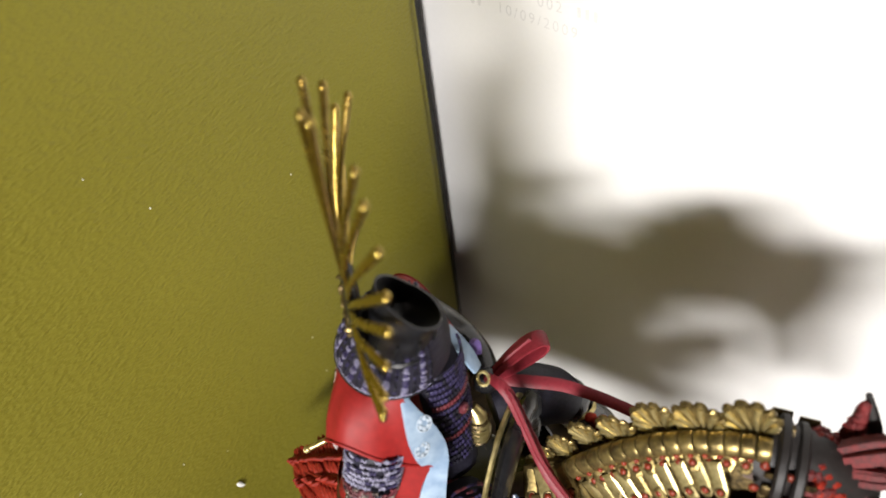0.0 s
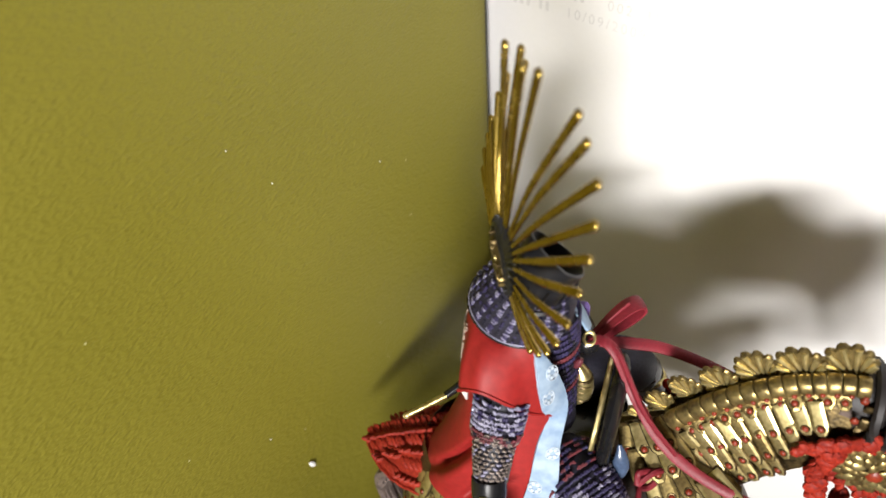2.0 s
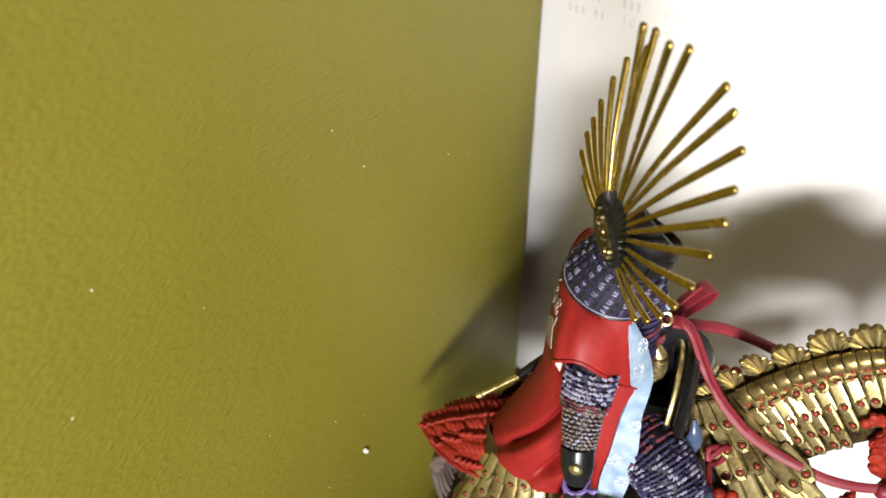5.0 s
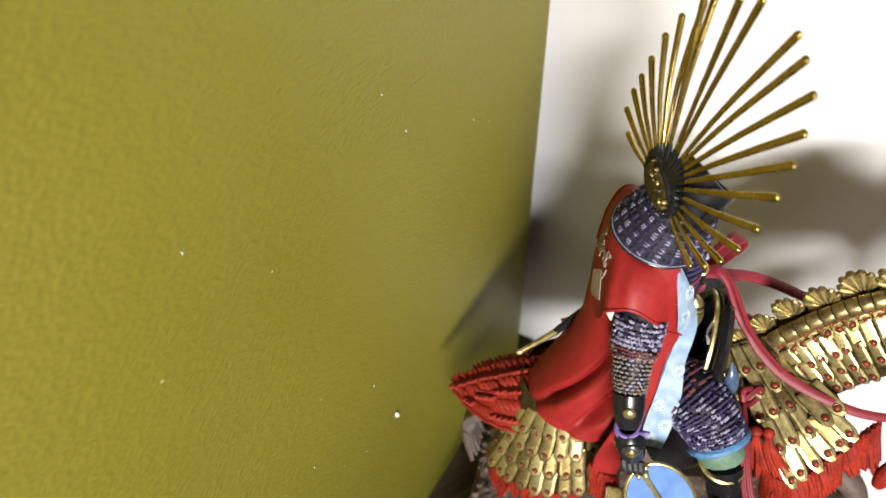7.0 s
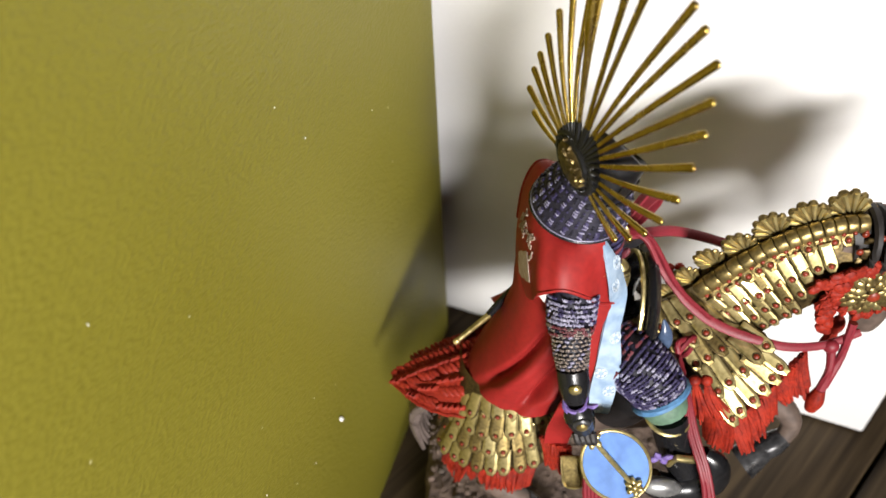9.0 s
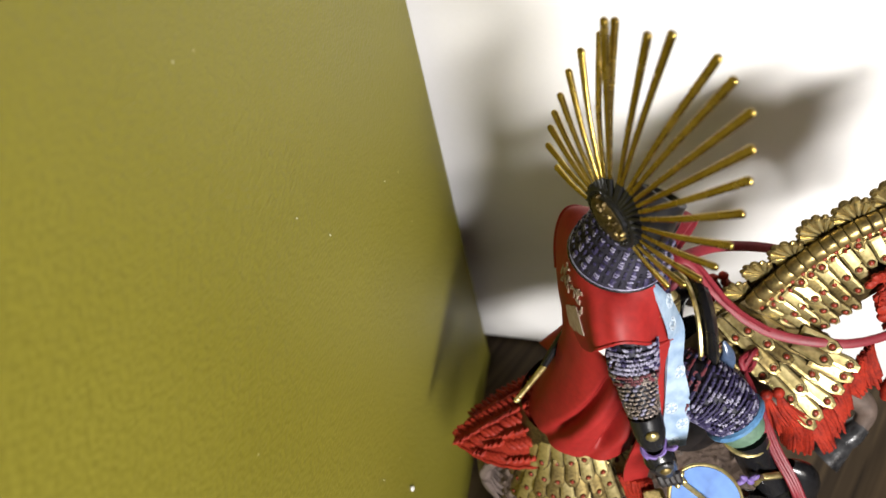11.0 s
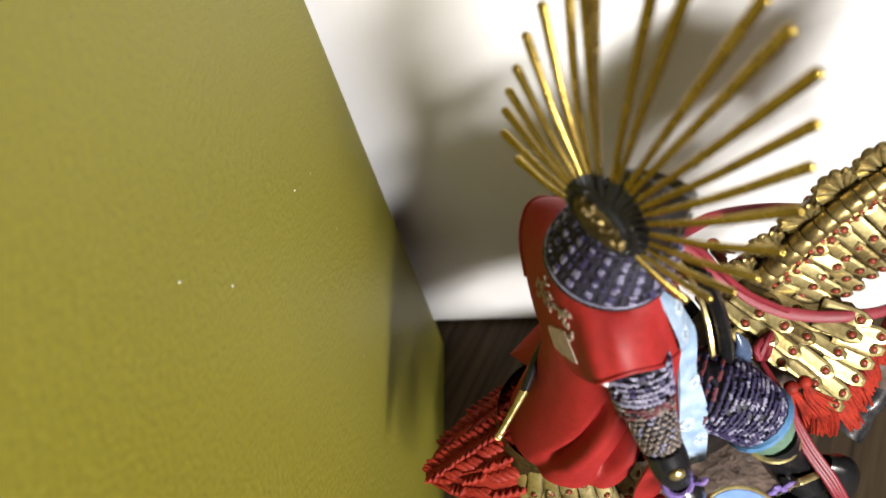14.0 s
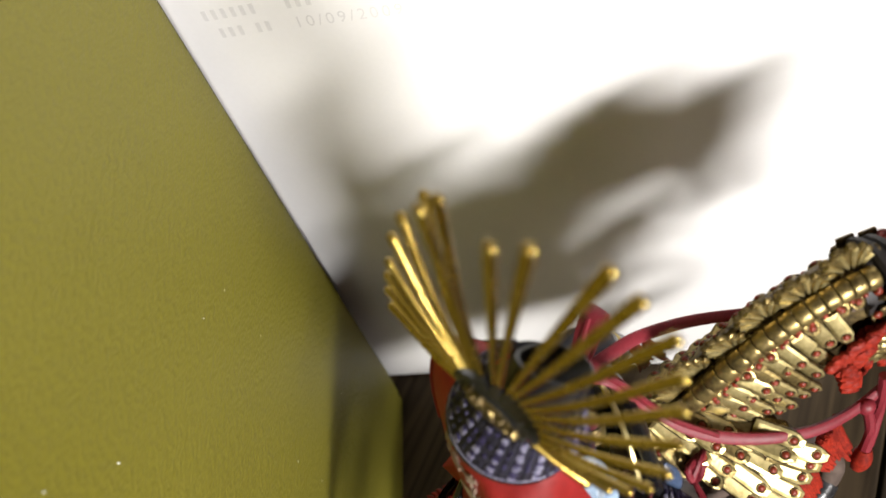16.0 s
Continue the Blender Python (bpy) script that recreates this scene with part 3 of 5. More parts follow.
for side in (-1,):
    # rounded plates above the top row of neck plates; duller gold paints the mane's shade
    band = []
    for k in range(16):
        u = -0.06 + 1.2 * k / 15
        d = Vector((24.5, 0, 33 - 28 * u)).normalized()
        band.append(Vector((30.5 + 24.5 * u, CY + 2 + side * 4.3, 130.8 + 33 * u - 14 * u * u)) + Vector((-d.z, 0, d.x)) * 3.9)
    line = curve(band, 3)
    for k in range(0, len(line) - 3, 3):
        s = Shape()
        a, b = line[k].lerp(line[k + 3], 0.03), line[k].lerp(line[k + 3], 0.97)
        s.tube([a, a.lerp(b, 0.2), a.lerp(b, 0.8), b], [2.15, 2.3, 2.3, 2.15], worn_shaded_gold, 14, 2, 0.9, (0, 1, 0))
        s.ball(a.lerp(b, 0.5) + Vector((0.5, side * 1.9, -0.7)), 0.55, jewel, None, 8, 5)
        part("seam_plate", s, armour, "rounded gilt plate along the neck seam, shade painted in duller gold")

# mane shells: gilt ribbed fans along the crest of the neck
for k, (x, z, size) in enumerate(((17.6, 129.0, 0.66), (21.0, 135.8, 0.76), (25.6, 142.0, 0.86), (31.5, 147.6, 0.92), (37.9, 153.4, 0.98), (45.4, 157.5, 1.06), (53.8, 160.4, 1.1))):
    s, ribs = Shape(), 7
    slope = 52 - 1.02 * (x - 17)
    o = []
    for i in range(ribs * 4 + 1):
        a = radians(-78 + 156 * i / (ribs * 4))
        r = 3.7 + 2.6 * math.cos(a) ** 2 + 1.0 * abs(math.sin(math.pi * i / 4)) ** 0.6
        o.append((r * math.sin(a), r * math.cos(a)))
    # The base takes the duller gold, so the valleys between ribs are darker.
    s.plate(o + [(2.2, -1.6), (-2.2, -1.6)], WORLD, 0.8, worn_shaded_gold, 0.1)
    for i in range(ribs):
        a = radians(-67 + 134 * i / (ribs - 1))
        r = 3.9 + 2.7 * math.cos(a) ** 2
        s.tube([(0.5 * math.sin(a), -0.6, 0.85), (r * 0.55 * math.sin(a), r * 0.55 * math.cos(a), 1.05), (r * math.sin(a), r * math.cos(a), 0.8)], [0.2, 0.42, 0.62], gold, 7, 4)
    up = Vector((-math.sin(radians(slope)), 0, math.cos(radians(slope)))) * 6.4 * size
    m = pose(x - up.x, CY + 1.2 - 0.5 * (k % 2), z - up.z, 90 - 2, 0, 0)
    m = m @ pose(0, 0, 0, 0, rnd.uniform(-14, 2), slope + 14)
    part("mane_shell", s, armour, "ribbed gilt shell plate", metres(m) @ Matrix.Scale(size, 4))


def fringe(name, points, fall, lengths, count, thick=0.5, label="vermilion hanging fringe", mat=None, tuft=9):
    """Strands that hang from a line in uneven tufts."""
    s, line = Shape(), curve(points, 14)

    def on(f):
        f = max(0.0, min(0.9999, f)) * (len(line) - 1)
        return line[int(f)].lerp(line[min(int(f) + 1, len(line) - 1)], f - int(f))

    groups = max(2, count // tuft)
    for g in range(groups):
        mid = (g + 0.5) / groups
        swing = Vector((rnd.uniform(-0.28, 0.28), rnd.uniform(-0.2, 0.2), 0))
        reach = rnd.uniform(*lengths)
        bend = Vector((rnd.uniform(-1.0, 1.0), rnd.uniform(-0.8, 0.2), 0))
        for _ in range(int(tuft * 2.3)):
            a = on(mid + rnd.uniform(-0.62, 0.62) / groups) + Vector((0, rnd.uniform(-0.7, 0.7), rnd.uniform(-0.4, 0.4)))
            d = (Vector(fall) + swing + Vector((rnd.uniform(-0.1, 0.1), rnd.uniform(-0.12, 0.12), 0))).normalized()
            e = a.lerp(on(mid), 0.45) + d * reach * rnd.uniform(0.8, 1.08)
            s.tube([a, a.lerp(e, 0.4) + bend * 0.6, a.lerp(e, 0.75) + bend * 0.3, e], [thick, thick * 1.15, thick, thick * 0.5], mat or fringe_red, 5, 3)
    return part(name, s, armour, label)


for side in (-1, 1):
    arc = [(-20 + 20.8 * math.sin(radians(a)), CY + side * 20.8 * math.cos(radians(a)), 74 + 0.08 * (a + 20)) for a in (-75, -50, -25, 0, 24)]
    fringe("rump_fringe", arc, (-0.08, side * 0.3, -1), (6.5, 9.5), 110)
    fringe("flank_fringe", [(-11.6, CY + side * 21.4, 94.4), (-8, CY + side * 22.8, 93.6), (-3.9, CY + side * 23.6, 93)], (0.1, side * 0.15, -1), (7.5, 10), 44)
    fringe("chest_fringe", [(31, CY + side * 14, 99), (36, CY + side * 16.5, 97), (41, CY + side * 16, 101), (46, CY + side * 14, 108), (50, CY + side * 12, 114), (52.5, CY + side * 11, 119)],
           (0.34, side * 0.3, -1), (8, 12.5), 150, 0.55, tuft=17)
    # paired tassels before the saddle
    for k, (x, y, z) in enumerate(((24.6, CY + side * 19, 117.2), (27.4, CY + side * 19, 117.4))):
        s = Shape()
        s.ball((x, y, z), (1.5, 1.4, 1.3), fringe_red)
        for j in range(26):
            a, r = rnd.uniform(0, math.tau), rnd.uniform(0.2, 2.6)
            s.tube([(x, y, z), (x + 1.5 + r * 0.5 * math.cos(a), y + side * 1.2 + r * 0.5 * math.sin(a), z - 5), (x + 3.4 + k * 1.5 + r * math.cos(a), y + side * 2 + r * math.sin(a), z - rnd.uniform(9, 14))],
                   [0.5, 0.6, 0.25], fringe_red, 5, 3)
        part("tassel", s, armour, "vermilion tassel")


def build_tail_cover():
    """A pointed braided cover over the tail root."""
    s, rings = Shape(), []
    spine = curve([(-13, CY + 0.5, 105), (-21, CY + 1, 103.8), (-30, CY + 1.5, 100), (-40, CY + 2, 94), (-48, CY + 2.5, 88), (-54, CY + 2.8, 83.5)], 6)
    wide = curve([(13.5, 0, 0), (14, 0, 0), (14, 0, 0), (11.6, 0, 0), (7, 0, 0), (0.6, 0, 0)], 6)
    for p, w in zip(spine, wide):
        w = max(w[0], 0.4)
        rings.append([p + Vector((0, w * math.cos(q), -0.055 * w * w * math.cos(q) ** 2 + 1.5 * math.sin(q))) for q in (math.tau * k / 18 for k in range(18))])
    s.rings(rings, braid_red)
    # plaits: slanted twisted lumps in chevrons
    for i in range(len(spine) - 1):
        p, w = spine[i], wide[i][0]
        along = (spine[min(i + 1, len(spine) - 1)] - spine[max(i - 1, 0)]).normalized()
        rows = max(1, round(w / 2.7))
        for side in (-1, 1):
            for k in range(rows):
                y = side * (k + 0.5) * w / rows
                c = p + Vector((0, y, -0.055 * y * y + 1.5 * math.sqrt(max(0, 1 - (y / w) ** 2)) + 0.1))
                tilt = side * (38 if (k % 2) else -38)
                t = (Matrix.Rotation(math.atan2(-along.z, -along.x) * 0 + radians(20), 4, "Y") @ pose(0, 0, 0, side * 30 * abs(y) / 12, 0, tilt))
                s.ball(c + Vector((rnd.uniform(-0.3, 0.3), 0, 0)), (2.3, 0.74, 1.0), braid_red, t, 8, 4)
    # rolled cords along both edges and down the middle
    for f in (-1.0, -0.5, 0.5, 1.0):
        s.tube([q + Vector((0, f * w[0], -0.055 * (f * w[0]) ** 2 + 1.4 * math.sqrt(1 - f * f) + 0.35 * math.sin(2.2 * i))) for i, (q, w) in enumerate(zip(spine, wide))], 0.62, braid_red, 6, 1)
    part("tail_cover", s, armour, "braided red cover over the tail")


build_tail_cover()


def build_face_guard():
    """Red woolly trim with round gilt scales over the cheek."""
    for side in (-1, 1):
        s = Shape()
        c = Vector((63.5, CY + side * 6.2, 136.5))
        for k in range(90):
            a = math.tau * k / 90
            r = 7.6 + rnd.uniform(-1.4, 1.4)
            s.ball(c + Vector((r * math.cos(a) * 0.95, side * rnd.uniform(-1, 0.8), r * math.sin(a))), (rnd.uniform(1.2, 2.0), 0.9, rnd.uniform(0.7, 1.2)), fringe_red,
                   pose(0, 0, 0, 0, math.degrees(-a) + rnd.uniform(-40, 40), 0), 7, 4)
        for k in range(40):
            u = k / 39
            s.ball((49 + 16 * u, CY + side * (8.6 - 2.2 * u), 139.5 + 8 * u - 2 * u * u + rnd.uniform(-1.2, 1.2)), (rnd.uniform(1.2, 2), 1, rnd.uniform(0.8, 1.3)), braid_red,
                   pose(0, 0, 0, 0, rnd.uniform(-60, 60), 0), 7, 4)
        for k in range(46):
            u = k / 45
            s.ball((56.5 - 2.0 * math.sin(3 * u) + rnd.uniform(-1, 1), CY + side * (7.8 + rnd.uniform(-0.8, 0.8)), 143 - 19 * u), (rnd.uniform(1.2, 2.2), 1.1, rnd.uniform(1.0, 1.8)), fringe_red,
                   pose(0, 0, 0, 0, rnd.uniform(-60, 60), 0), 7, 4)
        part("cheek_trim", s, armour, "woolly vermilion trim")
        s = Shape()
        for ring, (r, n) in enumerate(((6.0, 18), (4.6, 14), (3.1, 9), (1.6, 5))):
            for k in range(n):
                a = math.tau * (k + 0.5 * (ring % 2)) / n
                s.ball(c + Vector((r * math.cos(a), side * (1.0 + 0.35 * ring), r * math.sin(a))), (1.5, 0.42, 1.0), worn_shaded_gold if (k + ring) % 3 else gold, pose(0, 0, 0, rnd.uniform(-14, 14), -math.degrees(a), rnd.uniform(-14, 14)), 8, 5)
        s.ball(c + Vector((0, side * 0.6, 0)), (6.4, 1.2, 6.4), dark_gold, None, 20, 6)
        s.ball(c + Vector((0, side * 2.2, 0)), (1.6, 0.8, 1.6), jewel, None, 10, 6)
        part("cheek_scales", s, armour, "round gilt scale rosette")
    for k, (x, z) in enumerate(((57.6, 152.6), (56.6, 149.5), (61.6, 151.8))):
        s = Shape()
        s.ball((x, CY - (4.4, 6.8, 4.8)[k], z), (0.8, 0.6, 0.8), jewel)
        part("jewel", s, armour, "red enamel stud on the bridle")
    s = Shape()
    for k in range(210):
        u = rnd.random() ** 1.3
        v = rnd.uniform(-1, 1)
        s.ball((70.4 + 0.2 * u + 4.2 * (1 - u) * v, CY + 4.6 + 3.6 * u - 0.9 * (1 - abs(v)), 139 + 20 * u * (1 - 0.1 * abs(v))), (1.0, 0.8, 1.4), ear_red, pose(0, 0, 0, rnd.uniform(-30, 30), rnd.uniform(-30, 30), 0), 6, 4)
    for k in range(150):
        q, u = radians(rnd.uniform(-150, 40)), rnd.random()
        s.ball((64.5 + 9 * u, CY + 1.5 + 2.5 * u + (6.6 - 1.2 * u) * math.sin(q), 147 - 6.5 * u * u + (6.0 - 1.4 * u) * math.cos(q)), (1.2, 0.9, 0.9), ear_red if k % 3 else braid_red, pose(0, 0, 0, rnd.uniform(-30, 30), rnd.uniform(-40, 40), rnd.uniform(0, 90)), 6, 4)
    part("ear_cover", s, armour, "dark red woolly ear cover")
    # Tuft added, mostly out of view, to give the head's shadow its spikes.
    s = Shape()
    for tip in ((79.5, CY + 3, 157.5), (79.5, CY + 1, 151.5), (78.5, CY + 4, 146.5), (77, CY, 142), (74.5, CY + 2, 136.5)):
        for _ in range(12):
            o = Vector((rnd.uniform(-1, 1), rnd.uniform(-1, 1), rnd.uniform(-1, 1)))
            a, e = Vector((69.5, CY + 2, 0.5 * tip[2] + 72)) + o * 1.6, Vector(tip) + o * 0.5
            s.tube([a, a.lerp(e, 0.5) + o * 0.7, e], [0.9, 0.8, 0.25], ear_red, 5, 4)
    part("shadow_tuft", s, armour, "dark red tuft added to shape the shadow on the carton")


build_face_guard()

# ---- saddle, reins, stirrup ----


def build_saddle():
    ob = thing("saddle", "black lacquered saddle with gilt edges under the rider", "saddle", FIG)
    s = Shape()
    rings = []
    for x, z, w in ((-14, 112, 15), (-6, 110, 17), (4, 110, 17.5), (12, 113, 16), (17, 117, 13)):
        rings.append([(x, CY + w * math.sin(q), z - 0.62 * w * (1 - math.cos(q))) for q in (radians(-88 + 176 * k / 16) for k in range(17))]
                     + [(x, CY + (w - 1.6) * math.sin(q), z - 1.6 - 0.62 * w * (1 - math.cos(q))) for q in (radians(88 - 176 * k / 16) for k in range(17))])
    s.rings(rings, black)
    part("seat", s, ob)
    for x, lift, name in ((12.5, 20, "pommel"), (-15, 6, "cantle")):
        arch = [(x + 1.5 * math.cos(q), CY + (13 if lift > 10 else 9.5) * math.sin(q), 116 + lift * math.cos(q)) for q in (radians(-95 + 190 * k / 10) for k in range(11))]
        s = Shape()
        s.tube(arch, 4.2, black, 10, 4, 0.45, (1, 0, 0))
        p = part(name, s, ob)
        s = Shape()
        s.tube([(a - 2.6, CY + (b - CY) * 1.1, c + 2.4) for a, b, c in arch], 0.6, gold, 6, 4)
        part("edge", s, p, "thin gilt edge")
        if lift > 10:
            s = Shape()
            s.tube([(16.4, -2.6, 130), (17.2, -3.8, 126.5), (17.0, -4.4, 122.5), (15.8, -4.6, 119)], [0.4, 1.7, 1.8, 0.5], navy, 12, 5, 0.7)
            part("lining", s, p, "glossy blue lining")
    for side in (-1, 1):
        s = Shape()
        s.plate([(7.5 * math.cos(q), 10.5 * math.sin(q)) for q in (math.tau * k / 24 for k in range(24))], pose(9, CY + side * 17, 104, 90, 0, 0), side * -1.4, black, 0.1)
        part("flap", s, ob)


build_saddle()


def ribbon(s, path, widths, normals, mat, thick=0.8, steps=7):
    """A flat strap along the path, its face turned to the normals."""
    pts, w = curve(path, steps), curve([(a, 0, 0) for a in widths], steps)
    nn = curve(normals, steps)
    rings = []
    for i, p in enumerate(pts):
        d = (pts[min(i + 1, len(pts) - 1)] - pts[max(i - 1, 0)]).normalized()
        n = (nn[i] - d * nn[i].dot(d)).normalized()
        a, h = d.cross(n), max(w[i][0], 0.2) / 2
        t = thick / 2
        rings.append([p + a * h * c + n * t * e for c, e in ((-1, -0.6), (-0.6, -1), (0.6, -1), (1, -0.6), (1, 0.6), (0.6, 1), (-0.6, 1), (-1, 0.6))])
    s.rings(rings, mat)


def build_reins():
    ob = thing("reins", "crimson cloth reins tied in a bow", "reins", FIG)
    s = Shape()
    ribbon(s, [(6, 13, 142.5), (9.0, 10.6, 146.5), (12.4, 9, 145.0), (16.6, 6.8, 137.4), (20.0, 3.8, 133.8), (22.8, 1.8, 131.0), (27.7, -0.6, 127.8), (33.4, -2.6, 125.8), (40, -4.2, 124.4), (47.2, -4.8, 123.0), (56, -3.6, 122.6), (64, -1.5, 125)],
           [1.6, 2.2, 2.3, 2.3, 2.3, 2.3, 2.4, 2.3, 2.2, 2.1, 1.9, 1.8], [(0.4, -0.6, 0.7)] * 3 + [(0.2, -0.7, 0.6)] * 3 + [(0.1, -0.75, 0.65)] * 6, cord_red, 1.3)
    ribbon(s, [(7, 12.6, 143.4), (12.4, 9, 145.8), (20.0, 3.6, 134.6), (28.0, -0.9, 128.6)], [0.9, 1.0, 1.0, 0.9], [(0.4, -0.6, 0.7)] * 4, cord_red, 1.4)
    part("near_strap", s, ob)
    s = Shape()
    ribbon(s, [(6, 14, 141.6), (14, 16.4, 140.8), (22, 18.8, 138.8), (34, 20.5, 133.5), (48, 21, 126), (60, 19, 124)], [2.2, 2.6, 2.5, 2.4, 2.4, 2.2], [(0, -0.5, 0.8)] * 6, cord_red, 1.4)
    part("far_strap", s, ob)
    s = Shape()
    ribbon(s, [(6, 13.5, 142), (9, 16.6, 145.2), (12.4, 20.0, 147.8), (15.0, 22.0, 148.4), (15.8, 22.4, 146.6), (13.6, 20.6, 144.6), (9.6, 17.0, 142.6), (6.5, 14, 141)], [1.8, 3.4, 4.2, 4.0, 3.8, 3.6, 3.2, 1.6],
           [(-0.5, -0.3, 0.8), (-0.5, -0.3, 0.8), (-0.4, -0.3, 0.9), (0.5, 0.3, 0.8), (0.9, 0.5, -0.1), (0.4, 0.4, -0.8), (0.4, 0.3, -0.8), (0.3, 0.3, -0.8)], cord_red, 0.9)
    ribbon(s, [(6.4, 13.8, 142.4), (9.6, 17.4, 146), (13, 20.8, 148.7)], [0.7, 0.9, 0.8], [(-0.5, -0.3, 0.8)] * 3, cord_red, 1.2)
    part("bow", s, ob)
    s = Shape()
    s.ball((6, 13.4, 142), (2.1, 1.9, 2.2), cord_red, None, 12, 8)
    part("knot", s, ob)
    s = Shape()
    s.ball((57.4, -3.8, 122.2), (1.9, 1.7, 1.9), cord_red, None, 12, 8)
    part("bit_knot", s, ob)
    # loose ends that hang beside the chest
    for k, (pts, tip) in enumerate((([(57.5, -4, 122), (58.2, -6.2, 116), (57.4, -7.8, 110)], True), ([(61, -2, 129), (60.4, -4.6, 119), (57.9, -7.4, 111)], False))):
        s = Shape()
        s.tube(pts, [1.1, 1.0, 1.2], cord_red, 8, 5)
        if tip:
            s.tube([pts[-1], (57.1, -8.3, 106), (56.8, -8.6, 102.5)], [1.3, 2.1, 1.4], fringe_red, 10, 5)
        part("rein_tassel", s, ob)
    s = Shape()
    s.ball((61.5, 4, 121), (2.0, 1.6, 3.4), fringe_red)
    for j in range(16):
        a = rnd.uniform(0, math.tau)
        s.tube([(61.5, 4, 121), (61.5 + 1.6 * math.cos(a), 4 + 1.6 * math.sin(a), 113.5)], [0.8, 0.4], fringe_red, 5, 3)
    part("throat_tassel", s, ob, "vermilion tassel under the jaw")
    # the tie at the saddle with its long doubled cord
    for k in range(4):
        s = Shape()
        o = 0.62 * (k - 1.5) + rnd.uniform(-0.15, 0.15)
        s.tube([(22, -4.5 + o * 0.3, 118), (22.6 + o * 0.5, -12 + o * 0.3, 115.5), (24 + o, -20, 109), (26.6 + o, -26.6 + o * 0.4, 103), (28.2 + o * 1.1 + 0.4 * math.sin(k * 2), -30, 97.5), (28.8 + o * 1.3, -32, 93.5 + 0.8 * math.sin(k * 3))], [0.55, 0.55, 0.55, 0.6, 0.6, 0.35], cord_red, 8, 6)
        part("cord", s, ob)
    for k in range(2):
        s = Shape()
        o = k - 0.5
        s.tube([(21.5, -4, 119), (23 + 3 * o, -2 + o, 121.5), (26, 0, 119.5), (24, -3, 117.5), (21.5, -4, 118)], 0.75, cord_red, 8, 5)
        part("cord_loop", s, ob)
    for side_y, x in ((-24, 0.5),):
        s = Shape()
        for k in range(5):
            s.tube([(x - 2 + 0.8 * k, side_y - 2, 103), (x - 1.6 + 0.9 * k, side_y - 6, 92), (x + 1 + 0.8 * k, side_y - 9, 82)], 0.6, cord_red, 6, 4)
        s.ball((x + 2.5, side_y - 9.4, 80.5), (3.2, 1.4, 2.4), fringe_red)
        part("girth_cord", s, ob)


build_reins()


def build_stirrup():
    ob = thing("stirrup", "glossy black lacquer stirrup with a steel plate", "stirrup", FIG)
    s = Shape()
    s.tube([(15, -25.5, 95), (20, -25.5, 91), (26, -25, 91), (30, -24.5, 95), (29.5, -24, 101), (26.5, -23, 104)], [3.6, 4.6, 5.0, 4.8, 3.8, 2.4], black, 16, 7, 0.8, (0, 1, 0))
    part("body", s, ob)
    s = Shape()
    s.ball((17.5, -27.6, 95.6), (5.2, 2.4, 3.0), steel, pose(0, 0, 0, 0, 12, 0), 16, 8)
    part("toe_plate", s, ob, "pale steel toe plate")
    s = Shape()
    s.box(pose(22.8, -24.5, 103.5, 20, 25, 10), (7.5, 1.4, 2.6), gold, 0.4)
    s.box(pose(20.4, -23.6, 101.5, 20, -55, 10), (5, 1.4, 2.0), gold, 0.4)
    part("buckle", s, ob, "gilt buckle")


build_stirrup()

s = Shape()
s.plate([(-2.2, 4.6), (2.2, 4.6), (2.6, -2.8), (1.5, -4.8), (-1.5, -4.8), (-2.6, -2.8)], WORLD, 0.9, worn_shaded_gold, 0.14)
s.tube([(-2.2, 4.4, 0.6), (-2.6, -2.8, 0.6), (-1.5, -4.7, 0.6), (1.5, -4.7, 0.6), (2.6, -2.8, 0.6), (2.2, 4.4, 0.6)], 0.34, gold, 6, 2)
part("flank_plate", s, armour, "gilt flank plate with a raised rim", metres(frame_of((-3.4, -20.2, 89), (0.25, 0.2, -1), (-0.2, -0.85, 0.45))))

# ---- the rider, one plain figure with no face ----
F, R = Vector((0.95, 0.30, 0)), Vector((0.30, -0.95, 0))  # the torso's front and its right


def body_point(c, f, r, z):
    return Vector((c[0], c[1], z)) + F * f + R * r


def laces(s, m, w, h, mats):
    """One lacing stitch: two slanted cords that meet, in the pose m."""
    mat = rnd.choice(mats)
    for sg in (-1, 0, 1):
        s.box(m @ pose(sg * w * 0.3 + rnd.uniform(-0.08, 0.08), rnd.uniform(-0.12, 0.12) * h, 0, 0, 0, rnd.uniform(-38, 38)), (w * rnd.uniform(0.18, 0.28), h * rnd.uniform(0.45, 1.0), 0.6), mat, 0.1)


